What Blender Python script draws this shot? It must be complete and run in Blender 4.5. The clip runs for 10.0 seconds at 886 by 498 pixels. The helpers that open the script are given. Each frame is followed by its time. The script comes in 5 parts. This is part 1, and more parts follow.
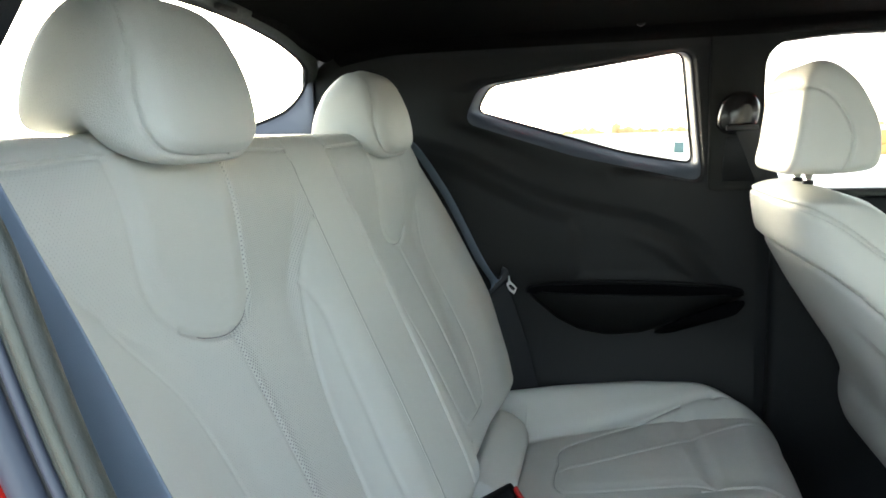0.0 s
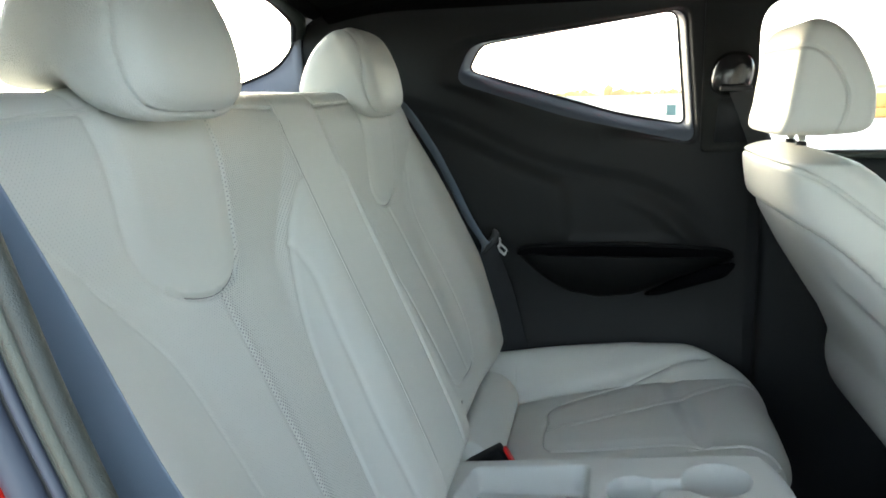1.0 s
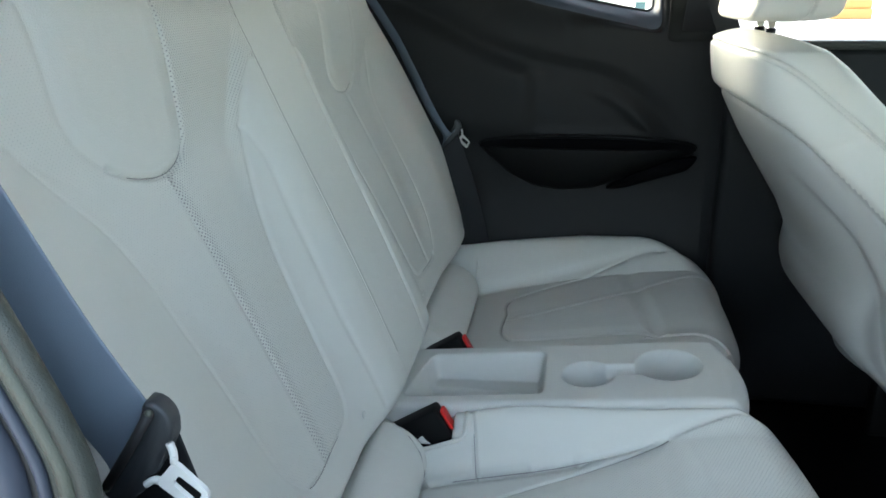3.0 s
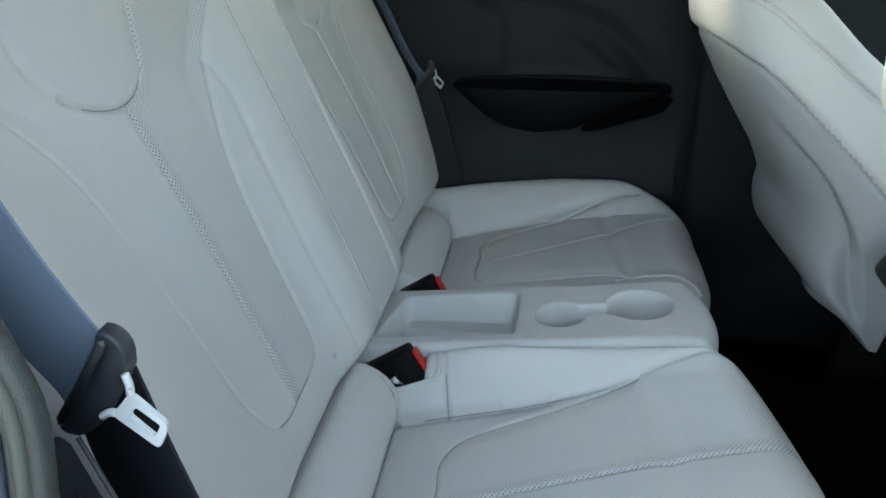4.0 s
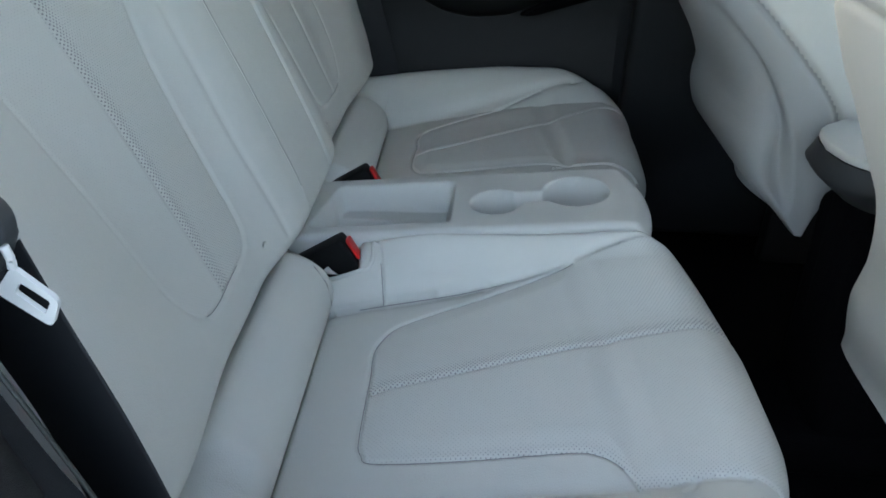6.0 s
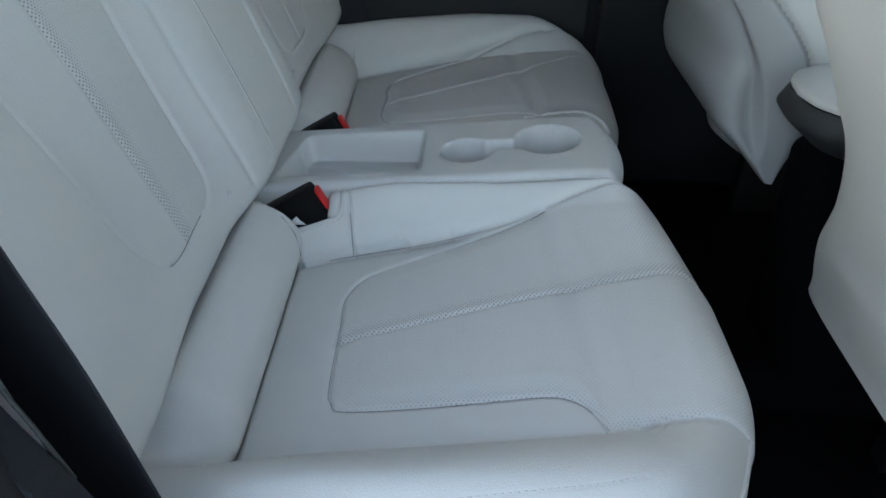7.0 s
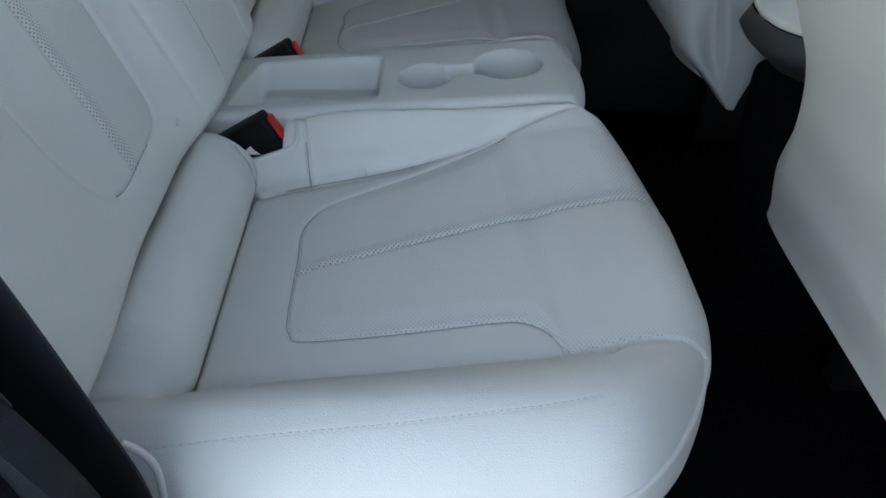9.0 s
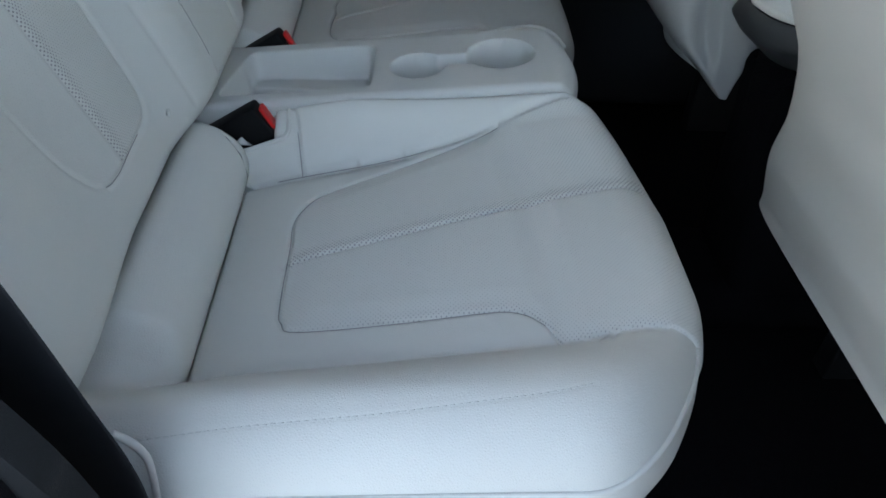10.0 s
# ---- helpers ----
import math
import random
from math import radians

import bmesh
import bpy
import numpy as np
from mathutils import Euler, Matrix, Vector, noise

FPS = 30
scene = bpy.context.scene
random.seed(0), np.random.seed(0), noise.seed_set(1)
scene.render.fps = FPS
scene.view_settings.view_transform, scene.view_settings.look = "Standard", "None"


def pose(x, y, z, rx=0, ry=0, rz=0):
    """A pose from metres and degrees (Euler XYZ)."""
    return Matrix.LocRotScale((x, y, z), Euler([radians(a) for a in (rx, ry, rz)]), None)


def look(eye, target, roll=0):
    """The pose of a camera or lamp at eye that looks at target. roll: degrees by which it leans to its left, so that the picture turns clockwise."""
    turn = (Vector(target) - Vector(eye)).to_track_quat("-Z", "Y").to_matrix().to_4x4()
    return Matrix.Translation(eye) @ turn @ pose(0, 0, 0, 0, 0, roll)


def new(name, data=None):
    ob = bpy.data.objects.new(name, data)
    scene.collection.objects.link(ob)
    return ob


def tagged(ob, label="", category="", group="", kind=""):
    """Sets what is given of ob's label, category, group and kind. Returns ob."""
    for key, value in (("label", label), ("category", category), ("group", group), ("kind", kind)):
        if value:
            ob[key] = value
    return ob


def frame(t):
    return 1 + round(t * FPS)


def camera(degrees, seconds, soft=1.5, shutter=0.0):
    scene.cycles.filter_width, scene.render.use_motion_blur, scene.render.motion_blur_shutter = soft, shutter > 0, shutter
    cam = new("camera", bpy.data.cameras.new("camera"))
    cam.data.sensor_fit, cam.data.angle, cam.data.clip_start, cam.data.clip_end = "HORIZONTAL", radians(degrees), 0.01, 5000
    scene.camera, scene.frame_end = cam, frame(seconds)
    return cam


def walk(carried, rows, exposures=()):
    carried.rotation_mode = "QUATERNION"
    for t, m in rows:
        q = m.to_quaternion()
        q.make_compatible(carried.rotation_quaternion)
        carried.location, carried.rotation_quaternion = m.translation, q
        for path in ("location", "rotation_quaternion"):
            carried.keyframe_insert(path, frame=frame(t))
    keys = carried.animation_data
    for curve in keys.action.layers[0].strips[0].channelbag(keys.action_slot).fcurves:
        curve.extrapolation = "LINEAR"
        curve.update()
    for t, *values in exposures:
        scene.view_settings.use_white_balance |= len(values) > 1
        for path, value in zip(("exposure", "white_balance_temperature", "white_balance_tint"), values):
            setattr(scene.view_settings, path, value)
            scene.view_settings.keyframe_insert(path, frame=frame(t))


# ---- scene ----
# Rear cabin of a small red hatchback, seen through its open rear side door.
# x runs to the car's nose, y to its far side, z up. The car's middle plane is y = 0.
cam = camera(62.1, 10.0, soft=1.7)
PATH = [
    (0, (0.168, -0.984, 1.235), (-0.267, 0.944, 0.931), -1.8),
    (0.5, (0.167, -0.979, 1.235), (-0.257, 0.944, 0.889), -1.7),
    (1, (0.167, -0.976, 1.231), (-0.243, 0.939, 0.827), -1.6),
    (1.5, (0.166, -0.971, 1.224), (-0.222, 0.934, 0.757), -1.4),
    (2, (0.168, -0.968, 1.219), (-0.198, 0.925, 0.686), -1.2),
    (3.5, (0.171, -0.955, 1.2), (-0.1, 0.887, 0.471), -0.3),
    (4, (0.174, -0.951, 1.192), (-0.062, 0.87, 0.398), 0.0),
    (4.5, (0.177, -0.947, 1.186), (-0.02, 0.849, 0.328), 0.4),
    (5, (0.18, -0.943, 1.177), (0.027, 0.825, 0.255), 0.7),
    (5.5, (0.182, -0.939, 1.171), (0.073, 0.802, 0.193), 1.2),
    (7, (0.192, -0.932, 1.15), (0.194, 0.721, 0.024), 2.4),
    (7.5, (0.196, -0.931, 1.144), (0.228, 0.692, -0.025), 2.7),
    (8, (0.199, -0.929, 1.138), (0.258, 0.665, -0.068), 3.0),
    (8.5, (0.201, -0.928, 1.135), (0.281, 0.64, -0.104), 3.3),
    (9, (0.202, -0.928, 1.133), (0.297, 0.625, -0.124), 3.5),
    (9.5, (0.203, -0.928, 1.132), (0.308, 0.616, -0.135), 3.7),
    (10, (0.204, -0.928, 1.131), (0.315, 0.61, -0.143), 3.7),
]
walk(cam, [(t, look(eye, target, roll)) for t, eye, target, roll in PATH], exposures=[(0, 3.92, 6150, 6), (2, 3.90, 5950, 5), (5, 3.73, 5700, 6), (8, 3.56, 5700, 9), (10, 3.46, 5700, 9)])
# ---- light ----
SUN_EL, SUN_AZ = radians(12), Vector((-0.50, 0.86))
world = bpy.data.worlds.new("world")
scene.world = world
world.use_nodes = True
wn, wl = world.node_tree.nodes, world.node_tree.links
sky = wn.new("ShaderNodeTexSky")
sky.sky_type = "NISHITA"
sky.sun_disc = False
sky.sun_elevation = SUN_EL
sky.sun_rotation = math.atan2(SUN_AZ.x, SUN_AZ.y)
sky.air_density, sky.dust_density, sky.ozone_density = 1.0, 3.0, 0.6
wn["Background"].inputs["Strength"].default_value = 0.15
haze = wn.new("ShaderNodeHueSaturation")
haze.inputs["Saturation"].default_value = 0.55
wl.new(sky.outputs["Color"], haze.inputs["Color"])
wl.new(haze.outputs["Color"], wn["Background"].inputs["Color"])
sun = new("sun", bpy.data.lights.new("sun", "SUN"))
sun.data.energy, sun.data.angle, sun.data.color = 0.025, radians(9.0), (1.0, 0.9, 0.76)
sun.matrix_world = look(Vector((SUN_AZ.x, SUN_AZ.y, math.tan(SUN_EL))) * 20, (0, 0, 0))


# ---- materials ----
def shader(name, base, rough, metal=0.0, spec=0.5, grain=0.0, grain_scale=600.0, stain=0.06, stain_scale=9.0, relief=0.0, relief_scale=14.0, coat=0.0):
    """A surface with fine grain, slow stains and gentle unevenness."""
    m = bpy.data.materials.new(name)
    m.use_nodes = True
    n, l = m.node_tree.nodes, m.node_tree.links
    b = n["Principled BSDF"]
    b.inputs["Metallic"].default_value = metal
    b.inputs["Specular IOR Level"].default_value = spec
    b.inputs["Coat Weight"].default_value = coat
    tc = n.new("ShaderNodeTexCoord")
    slow = n.new("ShaderNodeTexNoise")
    slow.inputs["Scale"].default_value = stain_scale
    slow.inputs["Detail"].default_value = 5.0
    l.new(tc.outputs["Object"], slow.inputs["Vector"])
    mix = n.new("ShaderNodeMix")
    mix.data_type = "RGBA"
    mix.inputs["A"].default_value = (*[c * (1 - stain) for c in base], 1)
    mix.inputs["B"].default_value = (*[min(1, c * (1 + stain)) for c in base], 1)
    l.new(slow.outputs["Fac"], mix.inputs["Factor"])
    l.new(mix.outputs["Result"], b.inputs["Base Color"])
    rr = n.new("ShaderNodeMapRange")
    rr.inputs["To Min"].default_value = max(0.02, rough - 0.08)
    rr.inputs["To Max"].default_value = min(1.0, rough + 0.08)
    l.new(slow.outputs["Fac"], rr.inputs["Value"])
    l.new(rr.outputs["Result"], b.inputs["Roughness"])
    last = None
    if relief:
        big = n.new("ShaderNodeTexNoise")
        big.inputs["Scale"].default_value = relief_scale
        big.inputs["Detail"].default_value = 3.0
        l.new(tc.outputs["Object"], big.inputs["Vector"])
        bump = n.new("ShaderNodeBump")
        bump.inputs["Strength"].default_value = 1.0
        bump.inputs["Distance"].default_value = relief
        l.new(big.outputs["Fac"], bump.inputs["Height"])
        last = bump
    if grain:
        cell = n.new("ShaderNodeTexVoronoi")
        cell.feature = "DISTANCE_TO_EDGE"
        cell.inputs["Scale"].default_value = grain_scale
        l.new(tc.outputs["Object"], cell.inputs["Vector"])
        bump = n.new("ShaderNodeBump")
        bump.inputs["Strength"].default_value = 1.0
        bump.inputs["Distance"].default_value = grain
        l.new(cell.outputs["Distance"], bump.inputs["Height"])
        if last:
            l.new(last.outputs["Normal"], bump.inputs["Normal"])
        last = bump
    if last:
        l.new(last.outputs["Normal"], b.inputs["Normal"])
    return m


LEATHER = (0.615, 0.612, 0.570)
leather = shader("leather", LEATHER, 0.52, spec=0.3, grain=0.0004, grain_scale=460, stain=0.03, relief=0.0022, relief_scale=16)
coarse_leather = shader("coarse_leather", LEATHER, 0.52, spec=0.3, grain=0.0009, grain_scale=480, stain=0.03, relief=0.0022, relief_scale=16)
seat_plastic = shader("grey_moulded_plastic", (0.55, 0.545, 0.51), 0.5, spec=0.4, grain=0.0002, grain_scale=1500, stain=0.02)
# the moulded plastic again, darkened: shade on the far seat's shell as colour
shaded_plastic = shader("shaded_moulded_plastic", (0.40, 0.40, 0.385), 0.5, spec=0.35, grain=0.0002, grain_scale=1500, stain=0.03)
tray_plastic = shader("grey_tray_plastic", (0.56, 0.56, 0.53), 0.5, spec=0.4, grain=0.0002, grain_scale=1500, stain=0.02)
thread = shader("grey_thread", (0.50, 0.50, 0.47), 0.7)
seam_thread = shader("dark_seam_thread", (0.26, 0.26, 0.25), 0.8, spec=0.2)
black_plastic = shader("black_plastic", (0.007, 0.007, 0.008), 0.5, spec=0.3, grain=0.0003, grain_scale=900, stain=0.2)
trim_black = shader("black_trim", (0.008, 0.009, 0.010), 0.6, spec=0.25, grain=0.0004, grain_scale=800, stain=0.2)
trim_grey = shader("grey_green_trim", (0.032, 0.036, 0.031), 0.45, spec=0.4, grain=0.0003, grain_scale=900, stain=0.1)
trim_light = shader("pale_grey_green_trim", (0.060, 0.064, 0.050), 0.45, spec=0.4, grain=0.0003, grain_scale=900, stain=0.1)
# pale tone for side trim that rear window light falls on
lit_trim = shader("lit_lavender_trim", (0.155, 0.160, 0.190), 0.4, spec=0.4, stain=0.04)
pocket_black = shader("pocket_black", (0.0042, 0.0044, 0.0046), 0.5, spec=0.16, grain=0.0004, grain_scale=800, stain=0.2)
side_trim = shader("side_trim", (0.0064, 0.0069, 0.0072), 0.48, spec=0.26, grain=0.0004, grain_scale=800, stain=0.2)
armrest_grey = shader("armrest_grey", (0.030, 0.032, 0.033), 0.5, spec=0.4, grain=0.0003, grain_scale=900, stain=0.1)
reveal_grey = shader("window_reveal_trim", (0.058, 0.069, 0.092), 0.55, spec=0.4, stain=0.06)
headliner_mat = shader("headliner_cloth", (0.0032, 0.0032, 0.0032), 1.0, spec=0.03, grain=0.0006, grain_scale=1200, stain=0.15)
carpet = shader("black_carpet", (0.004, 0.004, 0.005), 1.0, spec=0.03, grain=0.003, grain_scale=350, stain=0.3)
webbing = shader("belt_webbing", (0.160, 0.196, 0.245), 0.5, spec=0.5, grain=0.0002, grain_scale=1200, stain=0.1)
# darker copy of the same webbing, with shade put into its colour
shaded_webbing = shader("shaded_webbing", (0.010, 0.011, 0.013), 0.6, spec=0.3, grain=0.0002, grain_scale=1200, stain=0.1)
seal_grey = shader("grey_seal", (0.046, 0.052, 0.070), 0.45, spec=0.4, stain=0.1)
buckle_black = shader("buckle_black", (0.0045, 0.0045, 0.005), 0.55, spec=0.16, stain=0.1)
rubber = shader("rubber", (0.012, 0.012, 0.013), 0.6, spec=0.4, stain=0.1)
chrome = shader("chrome", (0.75, 0.75, 0.76), 0.15, metal=1.0)
tongue_metal = shader("bright_tongue", (0.66, 0.66, 0.64), 0.30, spec=0.6)
housing_grey = shader("dark_grey_plastic", (0.030, 0.033, 0.037), 0.42, spec=0.5, grain=0.0002, grain_scale=1500)
gloss_black = shader("gloss_black_plastic", (0.012, 0.012, 0.013), 0.22, spec=0.6)
pillar_cloth = shader("pillar_trim_cloth", (0.015, 0.0155, 0.0150), 0.8, spec=0.2, grain=0.0003, grain_scale=1200)
red_plastic = shader("red_plastic", (0.55, 0.012, 0.012), 0.35, spec=0.5, stain=0.05)
red_paint = shader("red_paint", (0.62, 0.02, 0.012), 0.25, spec=0.5, coat=1.0, stain=0.03)
sand = shader("pale_ground", (0.46, 0.437, 0.397), 0.9, spec=0.1, stain=0.2, stain_scale=0.05, relief=0.01, relief_scale=3)
shrub = shader("dry_shrub", (0.50, 0.36, 0.18), 0.9, spec=0.1, stain=0.4, stain_scale=0.8)
pale_wall = shader("pale_wall", (0.62, 0.60, 0.56), 0.8, spec=0.2, stain=0.1, stain_scale=0.3)
teal_paint = shader("teal_paint", (0.09, 0.15, 0.15), 0.5)
orange_paint = shader("orange_paint", (0.55, 0.28, 0.08), 0.6)


def perforated(name, pitch):
    """Leather with rows of punched holes; the mesh's 'perf' value sets how wide they are."""
    m = shader(name, LEATHER, 0.52, spec=0.3, stain=0.03, relief=0.0020, relief_scale=16)
    n, l = m.node_tree.nodes, m.node_tree.links
    b = n["Principled BSDF"]
    uv = n.new("ShaderNodeUVMap")
    uv.uv_map = "sheet"
    at = n.new("ShaderNodeAttribute")
    at.attribute_name = "perf"

    def lattice(shift):
        v = n.new("ShaderNodeVectorMath")
        v.operation = "MULTIPLY_ADD"
        v.inputs[1].default_value = (1 / pitch, 1 / pitch, 0)
        v.inputs[2].default_value = (shift, shift, 0)
        l.new(uv.outputs["UV"], v.inputs[0])
        f = n.new("ShaderNodeVectorMath")
        f.operation = "FRACTION"
        l.new(v.outputs[0], f.inputs[0])
        s = n.new("ShaderNodeVectorMath")
        s.operation = "SUBTRACT"
        s.inputs[1].default_value = (0.5, 0.5, 0)
        l.new(f.outputs[0], s.inputs[0])
        d = n.new("ShaderNodeVectorMath")
        d.operation = "LENGTH"
        l.new(s.outputs[0], d.inputs[0])
        return d.outputs["Value"]

    lo = n.new("ShaderNodeMath")
    lo.operation = "MINIMUM"
    l.new(lattice(0.0), lo.inputs[0])
    l.new(lattice(0.5), lo.inputs[1])
    rad = n.new("ShaderNodeMath")
    rad.operation = "MULTIPLY_ADD"
    l.new(at.outputs["Fac"], rad.inputs[0])
    rad.inputs[1].default_value = 0.175
    rad.inputs[2].default_value = 0.045
    hole = n.new("ShaderNodeMath")
    hole.operation = "SUBTRACT"
    l.new(rad.outputs[0], hole.inputs[0])
    l.new(lo.outputs[0], hole.inputs[1])
    edge = n.new("ShaderNodeMapRange")
    edge.inputs["From Min"].default_value = -0.04
    edge.inputs["From Max"].default_value = 0.04
    l.new(hole.outputs[0], edge.inputs["Value"])
    src = b.inputs["Base Color"].links[0].from_socket
    mix = n.new("ShaderNodeMix")
    mix.data_type = "RGBA"
    mix.inputs["B"].default_value = (0.28, 0.28, 0.27, 1)
    l.new(edge.outputs["Result"], mix.inputs["Factor"])
    l.new(src, mix.inputs["A"])
    l.new(mix.outputs["Result"], b.inputs["Base Color"])
    bump = n.new("ShaderNodeBump")
    bump.invert = True
    bump.inputs["Strength"].default_value = 0.7
    bump.inputs["Distance"].default_value = 0.0008
    l.new(edge.outputs["Result"], bump.inputs["Height"])
    l.new(b.inputs["Normal"].links[0].from_socket, bump.inputs["Normal"])
    l.new(bump.outputs["Normal"], b.inputs["Normal"])
    return m


perf_leather = perforated("perforated_leather", 0.0048)


def glass_pane(name, tint):
    """Thin tinted car glass: lets light straight through, with a clear gloss at grazing angles."""
    m = bpy.data.materials.new(name)
    m.use_nodes = True
    n, l = m.node_tree.nodes, m.node_tree.links
    n.remove(n["Principled BSDF"])
    clear, gloss = n.new("ShaderNodeBsdfTransparent"), n.new("ShaderNodeBsdfGlossy")
    clear.inputs["Color"].default_value = (*tint, 1)
    gloss.inputs["Roughness"].default_value = 0.02
    edge, power, mix = n.new("ShaderNodeLayerWeight"), n.new("ShaderNodeMath"), n.new("ShaderNodeMixShader")
    edge.inputs["Blend"].default_value = 0.5
    power.operation = "POWER"
    power.inputs[1].default_value = 6.0
    l.new(edge.outputs["Facing"], power.inputs[0])
    l.new(power.outputs["Value"], mix.inputs["Fac"])
    l.new(clear.outputs["BSDF"], mix.inputs[1])
    l.new(gloss.outputs["BSDF"], mix.inputs[2])
    l.new(mix.outputs["Shader"], n["Material Output"].inputs["Surface"])
    return m


glass = glass_pane("clear_glass", (0.97, 0.97, 0.95))
tinted_glass = glass_pane("tinted_glass", (0.88, 0.88, 0.85))
# for the unseen near-side panes, darkened to cut the light from there
shading_glass = glass_pane("light_cutting_glass", (0.55, 0.57, 0.56))


# ---- shape tools ----
def thing(name, label, category, group="", kind=""):
    return tagged(new(name), label, category, group, kind)


def mesh_object(name, verts, faces, material, parent=None, label="", smooth=True):
    me = bpy.data.meshes.new(name)
    me.from_pydata([tuple(map(float, v)) for v in verts], [], [tuple(map(int, f)) for f in faces])
    me.materials.append(material)
    me.polygons.foreach_set("use_smooth", [smooth] * len(me.polygons))
    me.update()
    ob = new(name, me)
    ob.parent = parent
    return tagged(ob, label)


def part(name, bm, material, parent=None, label="", smooth=True):
    """Links a bmesh as one mesh object."""
    me = bpy.data.meshes.new(name)
    bmesh.ops.recalc_face_normals(bm, faces=bm.faces)
    bm.to_mesh(me)
    bm.free()
    me.materials.append(material)
    me.polygons.foreach_set("use_smooth", [smooth] * len(me.polygons))
    ob = new(name, me)
    ob.parent = parent
    return tagged(ob, label)


def sm(x, a, b):
    t = np.clip((np.asarray(x, float) - a) / (b - a), 0, 1)
    return t * t * (3 - 2 * t)


def spline(pts, n=12, closed=False):
    """A smooth line through points (Catmull-Rom)."""
    p = np.array(pts, float)
    k = len(p)
    out = []
    for i in range(k if closed else k - 1):
        if closed:
            a, b, c, d = p[(i - 1) % k], p[i], p[(i + 1) % k], p[(i + 2) % k]
        else:
            a, b, c, d = p[max(i - 1, 0)], p[i], p[i + 1], p[min(i + 2, k - 1)]
        for t in np.arange(n) / n:
            out.append(0.5 * (2 * b + (c - a) * t + (2 * a - 5 * b + 4 * c - d) * t**2 + (3 * b - a - 3 * c + d) * t**3))
    if not closed:
        out.append(p[-1])
    return np.array(out)


def curve1(x, pts, k=11):
    """A smooth function through (x, y) pairs."""
    p = np.array(pts, float)
    fine = np.linspace(p[0, 0], p[-1, 0], 200)
    y = np.interp(fine, p[:, 0], p[:, 1])
    win, h = np.hanning(2 * k + 1), np.arange(1, k + 1)
    pad = np.r_[y[0] - (y[1] - y[0]) * h[::-1], y, y[-1] + (y[-1] - y[-2]) * h]
    return np.interp(x, fine, np.convolve(pad, win / win.sum(), "valid"))


def line_dist(a, b, line):
    """How far the points (a, b) lie from a polyline."""
    best = np.full(np.shape(a), 1e9)
    for (x0, y0), (x1, y1) in zip(line[:-1], line[1:]):
        dx, dy = x1 - x0, y1 - y0
        t = np.clip(((a - x0) * dx + (b - y0) * dy) / (dx * dx + dy * dy + 1e-12), 0, 1)
        best = np.minimum(best, np.hypot(a - x0 - t * dx, b - y0 - t * dy))
    return best


def inside(a, b, poly):
    """Which points (a, b) lie inside a closed polygon."""
    odd = np.zeros(np.shape(a), bool)
    p = np.asarray(poly)
    for (x0, y0), (x1, y1) in zip(p, np.roll(p, -1, 0)):
        cross = (y0 > b) != (y1 > b)
        with np.errstate(divide="ignore", invalid="ignore"):
            odd ^= cross & (a < (x1 - x0) * (b - y0) / (y1 - y0) + x0)
    return odd


def normals(p):
    n = np.cross(np.gradient(p, axis=0), np.gradient(p, axis=1))
    return n / (np.linalg.norm(n, axis=-1, keepdims=True) + 1e-12)


def grooves(a, b, seams):
    """The sink of seams: (line, depth, width)."""
    out = np.zeros(np.shape(a))
    for line, depth, width in seams:
        out -= depth * np.exp(-((line_dist(a, b, line) / width) ** 2))
    return out


def sheet_parts(p, sa, sb, region, names, parent, flip=False, perf=None, skip=()):
    """Cuts a grid of points into one mesh object a region; names: id -> (name, material, label)."""
    rows, cols = p.shape[:2]
    idx = np.arange(rows * cols).reshape(rows, cols)
    quads = np.stack([idx[:-1, :-1], idx[1:, :-1], idx[1:, 1:], idx[:-1, 1:]], -1).reshape(-1, 4)
    if flip:
        quads = quads[:, ::-1]
    reg = region[:-1, :-1].reshape(-1)
    flat, ua, ub = p.reshape(-1, 3), sa.reshape(-1), sb.reshape(-1)
    made = {}
    for key, (name, material, label) in names.items():
        f = quads[reg == key]
        if not len(f) or key in skip:
            continue
        used, inv = np.unique(f, return_inverse=True)
        f = inv.reshape(-1, 4)
        ob = mesh_object(name, flat[used], f, material, parent, label)
        layer = ob.data.uv_layers.new(name="sheet")
        loops = np.empty(len(ob.data.loops), int)
        ob.data.loops.foreach_get("vertex_index", loops)
        layer.data.foreach_set("uv", np.stack([ua[used][loops], ub[used][loops]], -1).ravel())
        if perf is not None:
            attr = ob.data.attributes.new("perf", "FLOAT", "POINT")
            attr.data.foreach_set("value", perf.reshape(-1)[used])
        made[name] = ob
    return made


